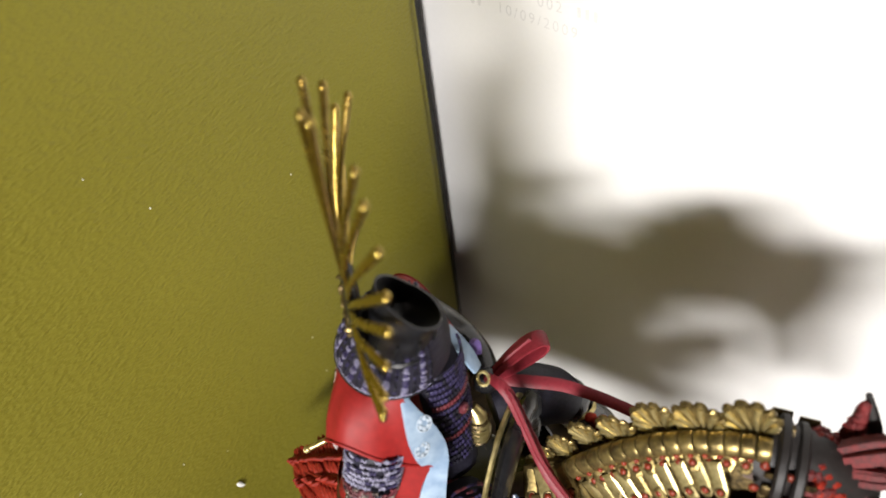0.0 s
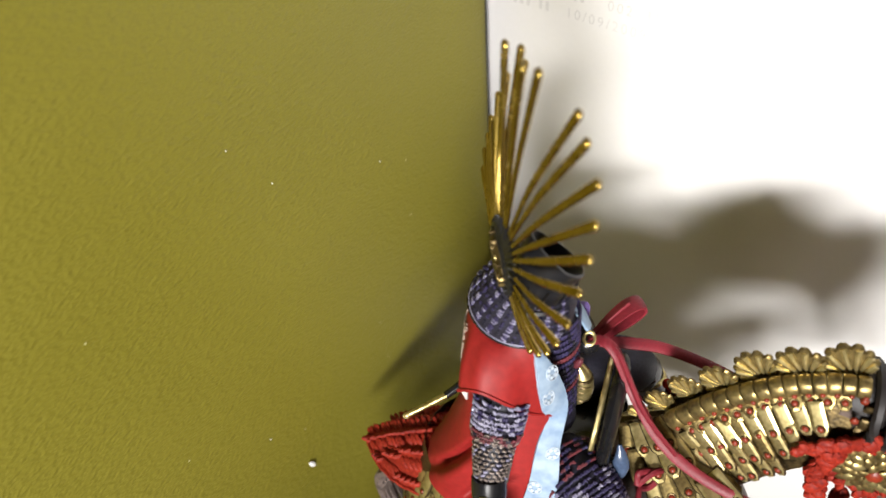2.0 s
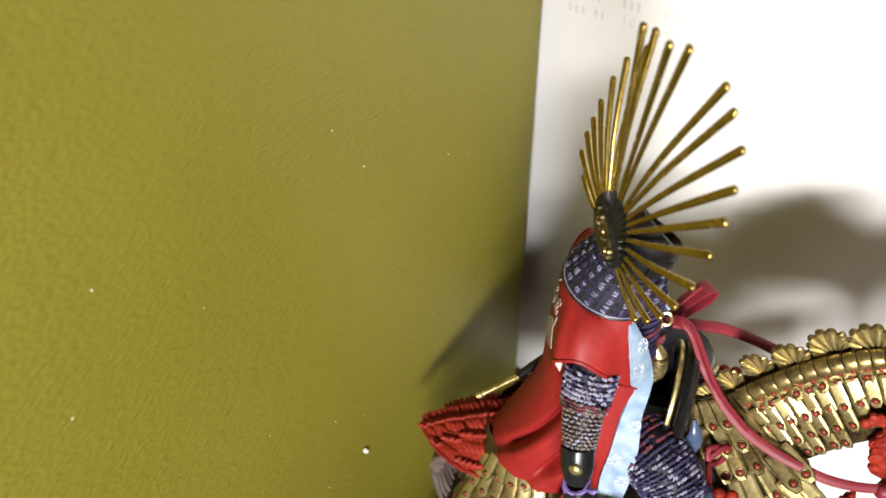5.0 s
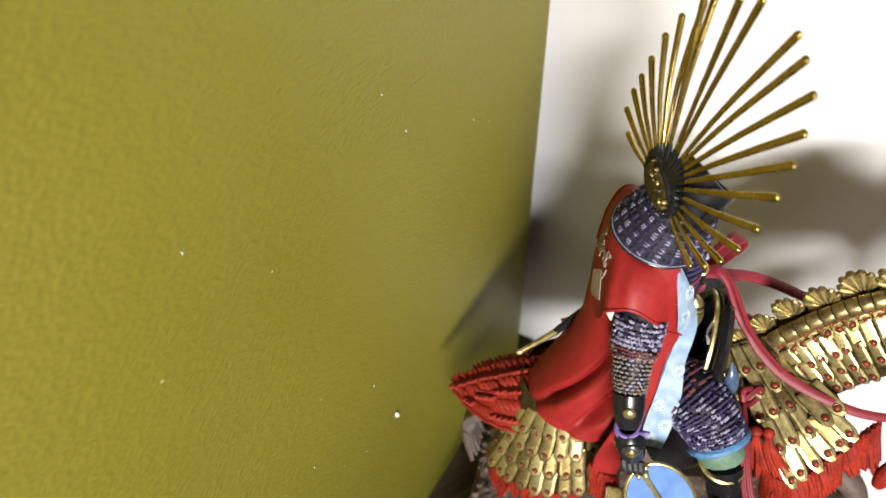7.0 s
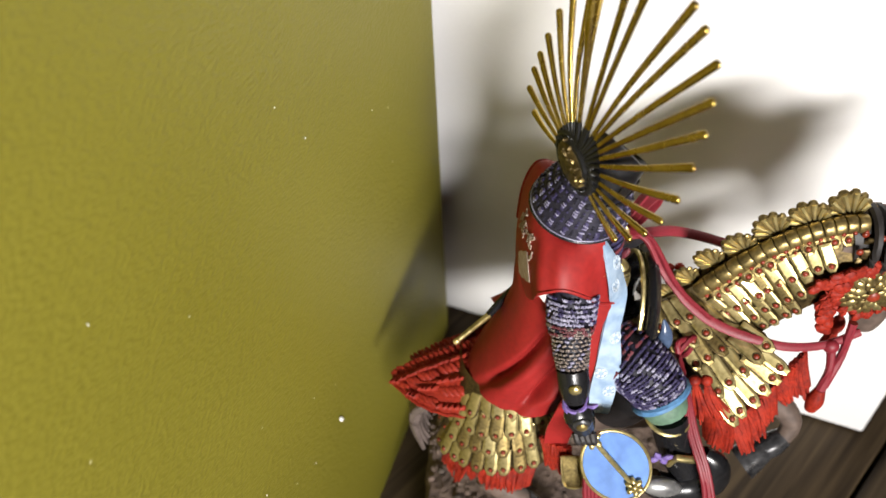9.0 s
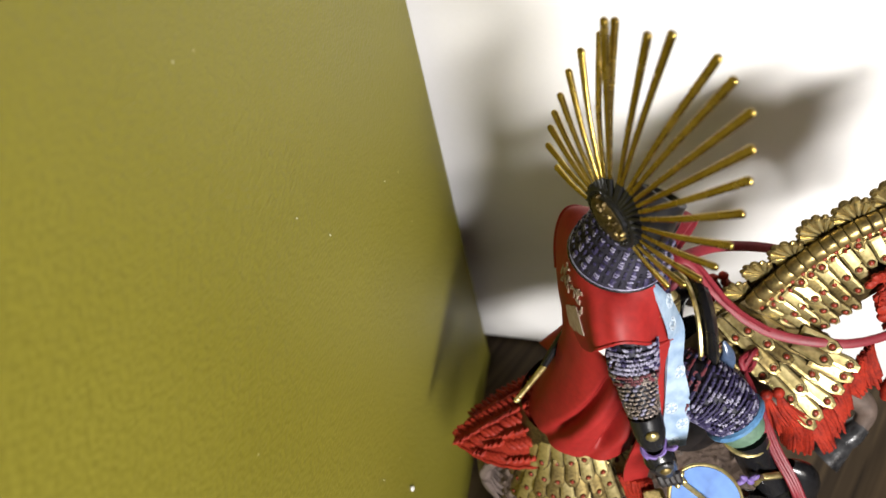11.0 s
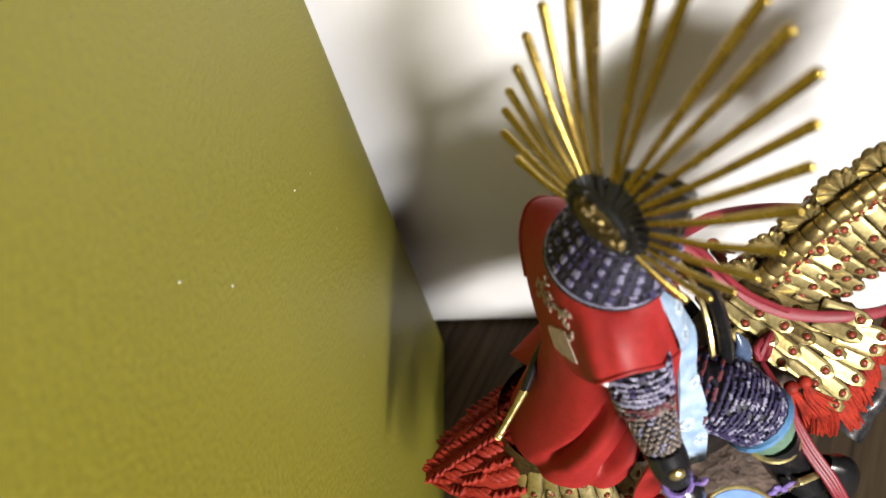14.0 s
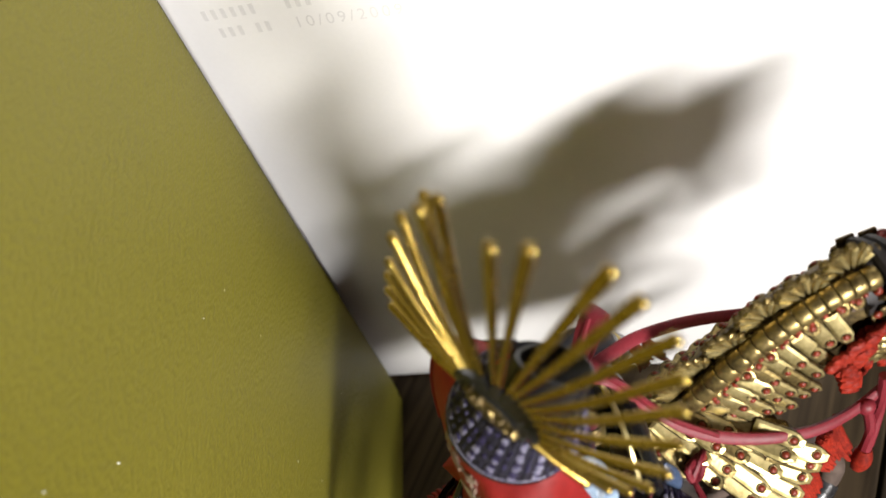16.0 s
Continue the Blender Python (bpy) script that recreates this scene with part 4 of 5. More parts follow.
def build_rider():
    s = Shape()
    n = 220
    # coat: shoulders, back and the skirt that spreads over the saddle and the rump
    rows = ((160.5, -7.5, 3.4, 5.0, 6.0), (159.5, -7.6, 3.4, 6.6, 8.0), (157, -8.0, 3.4, 7.4, 9.0), (152, -8.5, 3.4, 8.3, 10.2), (146, -9.3, 3.2, 9.3, 11.0), (140, -9.5, 3, 9.6, 11.2),
            (132, -10, 3, 9.5, 11.2), (124, -11, 3.2, 10.2, 12.4), (115, -12.6, 3.8, 11.6, 14.2), (108, -13.8, 4.4, 12.8, 15.2), (102, -15.0, 4.8, 14.0, 16.0), (99.0, -15.5, 5.0, 14.6, 16.4))
    full = curve([(z, cx, cy) for z, cx, cy, a, b in rows], 8)
    size = curve([(a, b, 0) for z, cx, cy, a, b in rows], 8)
    rings = []
    for i, (p, q) in enumerate(zip(full, size)):
        z, ring = p[0], []
        low = max(0.0, (132 - z) / 36)
        for k in range(n):
            t = math.tau * k / n
            fold = 1 + low * 0.07
            for at_deg, depth, wide, sweep in ((212, 0.06, 16, 14), (256, 0.06, 18, 14), (300, 0.12, 14, 14), (70, 0.10, 13, 14), (25, 0.12, 14, 14), (-25, 0.12, 14, 14)):
                gap = ((math.degrees(t) - at_deg - sweep * (1 - low)) + 180) % 360 - 180
                fold -= low * depth * math.exp(-(gap / wide) ** 2)
            # two sharp creases that run down and back from under the sleeve
            for top_deg, top_z, deep, wide in ((120, 129.5, 0.2, 6.0), (90, 118, 0.24, 7.0)):
                gap = ((math.degrees(t) - top_deg - 1.6 * (top_z - z)) + 180) % 360 - 180
                run = min(1, max(0, (top_z + 3 - z) / 6)) * min(1, max(0.3, (z - 101) / 6))
                fold -= deep * run * (math.exp(-(gap / wide) ** 2) - 0.45 * math.exp(-((gap + 15) / 11) ** 2))
            fold += 0.012 * noise.noise(Vector((3 * math.cos(t), 3 * math.sin(t), z * 0.11)))
            e = 0.86
            c, d = math.copysign(abs(math.cos(t)) ** e, math.cos(t)), math.copysign(abs(math.sin(t)) ** e, math.sin(t))
            drop = low * (4.2 * math.cos(t - 2.5) + 7 * (fold - 1))
            ring.append(body_point((p[1], p[2]), q[0] * c * fold, q[1] * d * fold, z + drop))
        rings.append(ring)
    s.rings(rings, coat_red, cap=False)
    inner = [[Vector((v.x * 0.985 - 0.15, v.y * 0.985, v.z)) for v in r] for r in rings]
    s.rings(inner, coat_red, cap=False)
    s.rings([rings[-1], inner[-1]], coat_red, cap=False)
    # stiff yoke: round the neck, out over both shoulders, into the back; its outer edge frames the armholes
    edge = [(3.3, -6.9, 141.1), (-1.0, -10.4, 144.4), (-4.6, -13.6, 149.8), (-9.7, -14.8, 153.4), (-13.2, -14.0, 152.0), (-15.3, -12.8, 149.7), (-15.8, -8.4, 143), (-17.1, -3.4, 139), (-18.5, 2.6, 138.5), (-19.2, 8.5, 141),
            (-18.8, 13.6, 148), (-17.4, 18.2, 155), (-14.3, 20.1, 160.0), (-9.6, 20.4, 158.6), (-4, 18.4, 153), (2, 15, 144)]
    rim = curve(edge, 6)
    yoke = []
    for i, p in enumerate(rim):
        turn = -58 - 242 * i / (len(rim) - 1)
        o = Vector((math.cos(radians(turn)), math.sin(radians(turn)), 0))
        c = Vector((-6.4, 2.1, 161.4)) + o * 9.7
        c.z += -0.11 * o.x * 9.7 + 0.14 * o.y * 9.7
        back = math.exp(-((turn + 185) / 40) ** 2)
        front = math.exp(-(i / 5) ** 2)
        bend = c.lerp(p, 0.5) + o * (1.5 + 1.6 * back) + Vector((0, 0, 1.6 * (1 - back))) + Vector((-1.6, -1.4, -1.0)) * front
        bend += o * 0.5 * math.exp(-((i - 21) / 1.6) ** 2)
        yoke.append([c * (1 - u) ** 2 + bend * 2 * u * (1 - u) + p * u * u for u in (k / 10 for k in range(11))])
    cloth = []
    for i, row in enumerate(yoke):
        o = (row[5] - Vector((-7.5, 3.4, row[5].z - 3))).normalized()
        cloth.append(row + [p - o * 0.75 for p in reversed(row)])
    s.rings(cloth, coat_red)
    s.tube([row[-1] for row in yoke[:31]], 0.42, coat_red, 6, 1)
    s.tube([row[-1] for row in yoke[60:]], 0.42, coat_red, 6, 1)
    # white lining at the two corners of the armhole
    for a, b, drop in ((yoke[30][-1], yoke[24][-1], Vector((0.9, 0.1, -3.0))), (yoke[4][-1], yoke[10][-1], Vector((-2.4, -0.6, -2.0)))):
        tri = [a + Vector((0, 0.5, 0)), b + Vector((0, 0.5, -0.3)), a.lerp(b, 0.4) + drop]
        s.rings([tri, [p + Vector((0.1, 0.5, 0.1)) for p in tri]], lining)
    # far coat flap that lifts over the scabbard
    wing = [[(-17, 9, 128), (-17, 14, 128), (-14, 19, 128)], [(-19.5, 11, 119), (-20.4, 16, 119), (-17, 21, 119)], [(-21.5, 13.5, 112.5), (-25.2, 21, 110.5), (-18, 25, 111)]]
    s.rings([[Vector(p) for p in row] + [Vector(p) + Vector((0.5, 0, -0.6)) for p in reversed(row)] for row in wing], coat_red)
    # pale emblem and marks on the back
    def on_back(x, y, z):
        """The pose on the yoke nearest to a place: local z outward, y up."""
        i, k = min(((i, k) for i in range(1, len(yoke) - 1) for k in range(1, 10)), key=lambda q: (yoke[q[0]][q[1]] - Vector((x, y, z))).length)
        up = (yoke[i][k - 1] - yoke[i][k + 1]).normalized()
        o = up.cross(yoke[i + 1][k] - yoke[i - 1][k]).normalized()
        if o.x > 0:
            o = -o
        return frame_of(Vector((x, y, z)) - o * (Vector((x, y, z)) - yoke[i][k]).dot(o), -up, o)

    leaf = [(-3.8, 0.8), (-2.4, 2.4), (-1.2, 3.2), (0.0, 4.6), (1.2, 5.2), (2.2, 3.8), (3.4, 2.2), (4.8, -0.8), (3.2, -2.0), (1.4, -2.6), (0.0, -4.0), (-1.4, -4.2), (-2.6, -4.8), (-3.2, -2.0)]
    leaf = [on_back(-17.6, -2.6 - x, 148.3 + y) for x, y in leaf]
    s.rings([[m @ Vector((0, 0, h)) for m in leaf] for h in (-0.2, 0.22)], pale)
    for y, z in ((5.0, 153.4), (4.4, 156.0), (2.8, 155.0), (3.2, 158.2), (1.2, 157.4), (0.8, 155.0), (-0.8, 157.0), (-2.6, 156.6), (-4.2, 156.0), (-5.6, 154.2), (-3.8, 158.2), (6.4, 155.0)):
        m = on_back(-17.6, y, z)
        for j in range(4):
            s.box(m @ pose(rnd.uniform(-0.6, 0.6), rnd.uniform(-0.9, 0.9), 0.12, 0, 0, rnd.choice((0, 90, 80, 35, -40))), (rnd.uniform(0.8, 1.9), 0.36, 0.3), pale)
    ribbon(s, [(-2.4, -6.6, 151), (-1.2, -8.6, 142), (-1.6, -11.4, 131), (-2.4, -14.4, 119), (-4.6, -15.4, 109), (-7.0, -14.8, 100), (-7.6, -14.6, 93.5)], [6.0, 7.4, 8.0, 8.6, 8.4, 7.0, 6.4], [(0.35, -0.85, 0.3)] * 4 + [(0.1, -0.95, 0.3)] * 3, coat_red, 0.9)
    s.tube([(3.0, 14.6, 151), (4.2, 13.6, 152.6), (5.2, 13.2, 150.6)], [0.5, 1.2, 0.4], violet, 8, 4)
    s.tube([(3.6, 12.4, 153.4), (4.4, 13.2, 152.2), (4.0, 12.0, 150.2)], [0.4, 1.0, 0.5], violet, 8, 4)
    s.tube([(6.3 + 1.2 * math.cos(q), 11 + 0.6 * math.sin(q), 145.8 + 1.4 * math.sin(q)) for q in (math.tau * j / 12 for j in range(13))], 0.4, gold, 6, 1)
    s.ball((5.4, 2.6, 147.2), (1.0, 1.2, 2.4), lace_red, pose(0, 0, 0, 20, 20, 0), 10, 6)
    # armoured near arm
    arm = [(-7.0, -6.8, 152), (-7.2, -10.4, 146.0), (-7.4, -13.8, 140.8), (-7.2, -17.6, 136.4), (-6.8, -20.6, 132.6), (-6.2, -23.6, 128)]
    s.tube(arm, [3.4, 5.0, 4.3, 3.6, 3.1, 2.7], lame_dark, 16, 6)
    ap = curve(arm, 6)
    def on_arm(i, ang, r):
        d = (ap[min(i + 1, len(ap) - 1)] - ap[max(i - 1, 0)]).normalized()
        a = d.cross(Vector((0, 0, 1))).normalized()
        b = a.cross(d)
        o = a * math.cos(ang) + b * math.sin(ang)
        return ap[i] + o * r, d, o
    rows = [(5.2 + 1.05 * k, 5.55 - 0.06 * k, (lace_grey, lace_grey, lace_purple), 0.85) for k in range(6)]
    rows += [(11.6, 5.2, (lace_red, lace_red, mail), 0.7), (12.5, 4.95, (lace_red, mail, lame_dark), 0.7), (13.4, 4.7, (lace_red, lace_red, mail), 0.7)]
    for i, r, mats, h in rows:
        for k in range(26):
            a, d, o = on_arm(int(i), math.tau * (k + 0.5 * (int(i * 10) % 2)) / 26, r)
            a2 = on_arm(int(i) + 1, math.tau * (k + 0.5 * (int(i * 10) % 2)) / 26, r)[0]
            p = a.lerp(a2, i - int(i))
            if rnd.random() < 0.9:
                laces(s, frame_of(p, d, o), 1.4, h * 1.15, mats)
    for i in range(14, 24):
        r = 4.3 - 0.11 * (i - 14)
        for k in range(18):
            p, d, o = on_arm(i, math.tau * (k + 0.5 * (i % 2)) / 18, r)
            s.box(frame_of(p, d, o) @ pose(0, 0, 0, 0, 0, rnd.uniform(-30, 30)), (0.95, 0.5, 0.6), mail if (k * 7 + i) % 6 else lace_grey, 0.15)
    p, d, o = on_arm(24, 0, 0)
    # black guard with a gilt stud, violet tie, gloved hand
    s.tube([(-7.1, -20.4, 134.2), (-6.5, -22.6, 130.4), (-6.0, -24.2, 127.2)], [3.6, 3.5, 2.5], black, 14, 6)
    s.ball((-6.6, -25.2, 132.6), (1.5, 0.9, 1.5), gold, None, 12, 6)
    for j in range(2):
        s.tube([(-6 + 2.5 * math.cos(q), -24.4 + 2.4 * math.sin(q), 127.4 - 1.0 * j + 1.0 * math.sin(q) + 0.5 * math.cos(q)) for q in (math.tau * k / 12 for k in range(13))], 0.5, violet, 6, 2)
    s.tube([(-3.6, -25.6, 127.2), (-2.4, -26.4, 128.4), (-1.4, -26.2, 128.8)], [0.4, 0.7, 0.3], violet, 6, 4)
    s.tube([(-5.8, -24.6, 126.2), (-5.0, -25.4, 123.4), (-3.6, -26.0, 119.2)], [2.5, 3.5, 2.7], black, 14, 6)
    s.ball((-4.6, -28.4, 123.8), (2.1, 0.9, 2.1), hoof_grey, None, 12, 6)
    s.ball((-4.6, -29.0, 123.8), (1.4, 0.7, 1.4), worn_shaded_gold, None, 10, 5)
    for k in range(4):
        s.tube([(-5.6 + 1.3 * k, -27.4, 119.2), (-4.9 + 1.2 * k, -28.6, 117.2), (-4.4 + 1.1 * k, -27.0, 115.8)], [0.9, 0.9, 0.8], bridle, 8, 4)
    # far arm reaching to the reins
    s.tube([(-9, 17, 152), (-4, 20, 145), (2, 18, 142), (5, 14.5, 141.5)], [5.5, 4.8, 3.8, 3.0], black, 14, 6)
    s.ball((5.5, 14, 141.5), (3.0, 3.2, 2.8), black)
    for k in range(3):
        s.tube([(-8 + 3 * k + 3.9 * math.cos(q), 19 + 0.5 * k + 3.9 * math.sin(q), 149 - 2.6 * k) for q in (math.tau * j / 12 for j in range(13))], 0.45, gold if k == 1 else lace_purple, 6, 2)
    # chest armour between the coat's fronts
    s.tube([(-5.5, 4.5, 164), (-2.8, 5, 155), (-2.2, 5, 145), (-2.0, 4.4, 134), (-2.0, 4, 126)], [5.6, 7.4, 7.6, 7.2, 7.8], lame_dark, 20, 5, 0.9)
    for j in range(17):
        for k in range(19):
            a = radians(-62 + 108 * (k + 0.5 * (j % 2)) / 18)
            o = Vector((math.cos(a), math.sin(a), 0))
            s.box(frame_of(Vector((-2.4, 4.7, 159 - 1.7 * j)) + o * (7.15 + 0.05 * j), (0, 0, -1), o), (0.8 * rnd.uniform(0.6, 1), 1.1, 0.5), lace_red if j % 6 == 5 else rnd.choice((lace_purple, lace_purple, lame_dark)), 0.15)
    # sash clasp and gilt fittings at the waist
    for dx, dz in ((0, 0.9), (0.8, -0.1), (0, -0.9), (-0.8, 0.1)):
        s.ball((-2.6 + dx, -9.0 + 0.3 * dx, 152.0 + dz), 0.5, gold, None, 8, 5)
    s.tube([(-2.6, -9.2, 152.0), (-1.4, -8.8, 151.6), (-0.4, -8.2, 151.4)], [0.5, 0.35, 0.25], gold, 6, 3)
    s.tube([(4.8, 7.2, 141), (6.2, 6.8, 138), (6.6, 6.2, 134), (5.6, 5.8, 130.5)], [1.1, 2.1, 2.1, 1.1], gold, 12, 5)
    for k in range(5):
        s.tube([(6.3 + 1.9 * math.cos(q), 6.5 + 2.1 * math.sin(q), 138.4 - 1.5 * k) for q in (math.tau * j / 10 for j in range(11))], 0.4, dark_gold, 5, 1)
    # thighs and knees in laced lames
    for sg, mir in ((1, 0), (-1, 2 * CY + 2)):
        def at(x, y, z):
            return (x, y if sg > 0 else mir - y, z)
        thigh = [at(3, -3, 121), at(9, -7.8, 121), at(13.6, -11.4, 118.4), at(16.4, -13.8, 114.8)]
        s.tube(thigh, [6.4, 7.3, 7.0, 6.0], lame_dark, 18, 6)
        tp = curve(thigh, 8)
        for i in (range(4, len(tp)) if sg > 0 else ()):
            d = (tp[min(i + 1, len(tp) - 1)] - tp[max(i - 1, 0)]).normalized()
            a = d.cross(Vector((0, 0, 1))).normalized()
            b = a.cross(d)
            r = 7.7 + 0.2 * math.sin(i * 0.17) - 0.055 * max(0, i - 8)
            for k in range(40):
                q = math.tau * (k + 0.5 * (i % 2)) / 40
                o = a * math.cos(q) + b * math.sin(q)
                mats = (lace_red, lace_red, lace_purple) if i < 9 else (lace_grey, lace_purple, lace_purple)
                if rnd.random() < 0.9:
                    laces(s, frame_of(tp[i] + o * r, d, o), 1.35, 0.9, mats)
        d = (tp[-1] - tp[-3]).normalized()
        a = d.cross(Vector((0, 0, 1))).normalized()
        b = a.cross(d)
        if sg > 0:
            s.tube([tp[-1] + (a * math.cos(q) + b * math.sin(q)) * 6.7 for q in (math.tau * k / 20 for k in range(21))], 1.1, trim_blue, 8, 1)
        s.tube([at(16.2, -14.2, 114.3), at(17.4, -15.2, 112.4), at(18.2, -16.0, 110.8)], [6.0, 5.8, 5.2], trim_green if sg > 0 else black, 14, 5)
        s.tube([at(18.4 + 5.3 * math.cos(q), -16.2 + 5.3 * math.sin(q), 110.6 + 1.2 * math.sin(q)) for q in (math.tau * k / 14 for k in range(15))], 0.6, gold, 6, 2)
        s.tube([at(18.6, -16.6, 110), at(21.4, -19.5, 102), at(24.5, -22.5, 95)], [4.8, 4.8, 4.2], black, 14, 6)
        for k in range(4):
            q = k * math.pi / 2 + 0.5
            s.ball(Vector(at(16.4, -24.2, 104.2)) + Vector((1.8 * math.cos(q), -0.6, 1.2 * math.sin(q))), (1.5, 0.7, 0.9), violet, pose(0, 0, 0, 0, math.degrees(-q), 0), 8, 5)
    # helmet: black bowl hollow on top, neck guard of laced lames
    hf = Vector((0.86, 0.51, 0))
    hr = Vector((0.51, -0.86, 0))
    def axis(z):
        u = (z - 162) / 19
        return Vector((-7 + 8.6 * u, 1 - 2.6 * u, z))
    def head(f, r, z, lift=0.0):
        return axis(z) + hf * f + hr * r + Vector((0, 0, lift))
    outer = [(165, 5.4, 6.0), (168, 6.2, 6.8), (171, 6.3, 6.9), (174, 5.9, 6.4), (176.5, 5.3, 5.8), (178.2, 5.0, 5.4), (179.4, 4.8, 5.2)]
    hole = [(179.6, 4.5, 4.6), (177.6, 3.9, 4.1), (175.6, 2.7, 2.9), (174.6, 0.7, 0.7)]
    s.rings([[head(a * math.cos(t), b * math.sin(t), z, -(0.8 if math.cos(t) > 0 else 1.2) * a * math.cos(t) * min(1, max(0, (z - 174) / 5))) for t in (math.tau * k / 28 for k in range(28))] for z, a, b in outer + hole], helm_black)
    s.tube([head(6.8 * math.cos(t), 7.3 * math.sin(t), 169.6) for t in (math.tau * k / 24 for k in range(25))], 0.6, helm_black, 6, 1)
    for k in range(10):
        t = math.tau * k / 10
        s.tube([head((6.4 - 0.14 * j * j) * math.cos(t), (7.0 - 0.12 * j * j) * math.sin(t), 170.5 + 2.4 * j) for j in range(3)], 0.24, helm_black, 5, 3)
    brim = [head(6.6 * math.cos(t) + 1.2, 6.8 * math.sin(t), 168.4) for t in (radians(-70 + 140 * j / 12) for j in range(13))]
    s.tube(brim, 0.8, helm_black, 6, 2, 0.5)
    back_angle = math.degrees(math.atan2(-hf.y, -hf.x))
    def on_guard(turn, r, z):
        """A place on the flared neck guard, which leans back and to the right."""
        u = (z - 163.1) / 10
        o = Vector((math.cos(turn), math.sin(turn), 0))
        return Vector((-6.3 + 3.6 * u, 2.0 - 1.6 * u, z - 0.11 * o.x * r + 0.14 * o.y * r)) + o * r, o

    # five flared lames, each stepped over the next, laced in upright columns
    lames = [(173.2, 6.6), (171.4, 7.5), (169.5, 8.4), (167.5, 9.1), (165.4, 9.7), (163.1, 10.2)]
    for (z0, r0), (z1, r1) in zip(lames, lames[1:]):
        prof = [(r0 + 0.05, z0), (r1 + 0.05, z1 + 0.25), (r1 + 0.12, z1 - 0.1), (r1 - 0.5, z1 - 0.15), (r0 - 0.5, z0)]
        s.rings([[on_guard(t, r, z)[0] for r, z in prof] for t in (math.tau * k / 48 for k in range(48))], lame_dark, loop=True)
        columns = 26
        for k in range(columns):
            a = radians(back_angle - 126 + 252 * (k + 0.5) / columns)
            mid, o = on_guard(a, (r0 + r1) / 2 + 0.2, (z0 + z1) / 2 + 0.1)
            low = on_guard(a, r1 + 0.2, z1)[0]
            m = frame_of(mid, low - mid, o + Vector((0, 0, 0.35)))
            w = 252 / 360 * math.tau * (r0 + r1) / 2 / columns
            bright = k % 2 == 0
            for g in range(3):
                if rnd.random() < 0.9:
                    s.box(m @ pose(rnd.uniform(-0.06, 0.06), 0.62 - 0.6 * g, 0, 0, 0, rnd.uniform(-14, 14)), (w * (0.8 if bright else 0.4) * rnd.uniform(0.75, 1), 0.3, 0.56),
                          rnd.choice((lace_grey, lace_grey, lace_purple)) if bright else rnd.choice((lace_purple, lame_dark, lame_dark)), 0.1)
            if bright:
                s.box(m @ pose(0, 0, -0.1), (w * 0.5, 1.9, 0.5), lace_purple, 0.1)
    # A thin silver line paints the highlight on the guard's black rim.
    s.tube([on_guard(radians(back_angle - 128 + 256 * k / 36), 10.35, 162.9)[0] for k in range(37)], 0.16, lace_grey, 6, 1)
    s.tube([on_guard(radians(back_angle - 128 + 256 * k / 36), 10.3, 162.5)[0] for k in range(37)], 0.42, black, 8, 1)
    # covered neck and blank mask under the brim
    s.tube([head(0, 0, 160), head(1.0, 0, 165), head(1.4, 0, 169)], [5, 5.4, 6.2], lame_dark, 14, 4)
    return solid("rider_figurine", s, "armoured toy rider figure in a red sleeveless coat on horseback", "figurine", FIG)


build_rider()

# ---- what the rider wears and carries ----


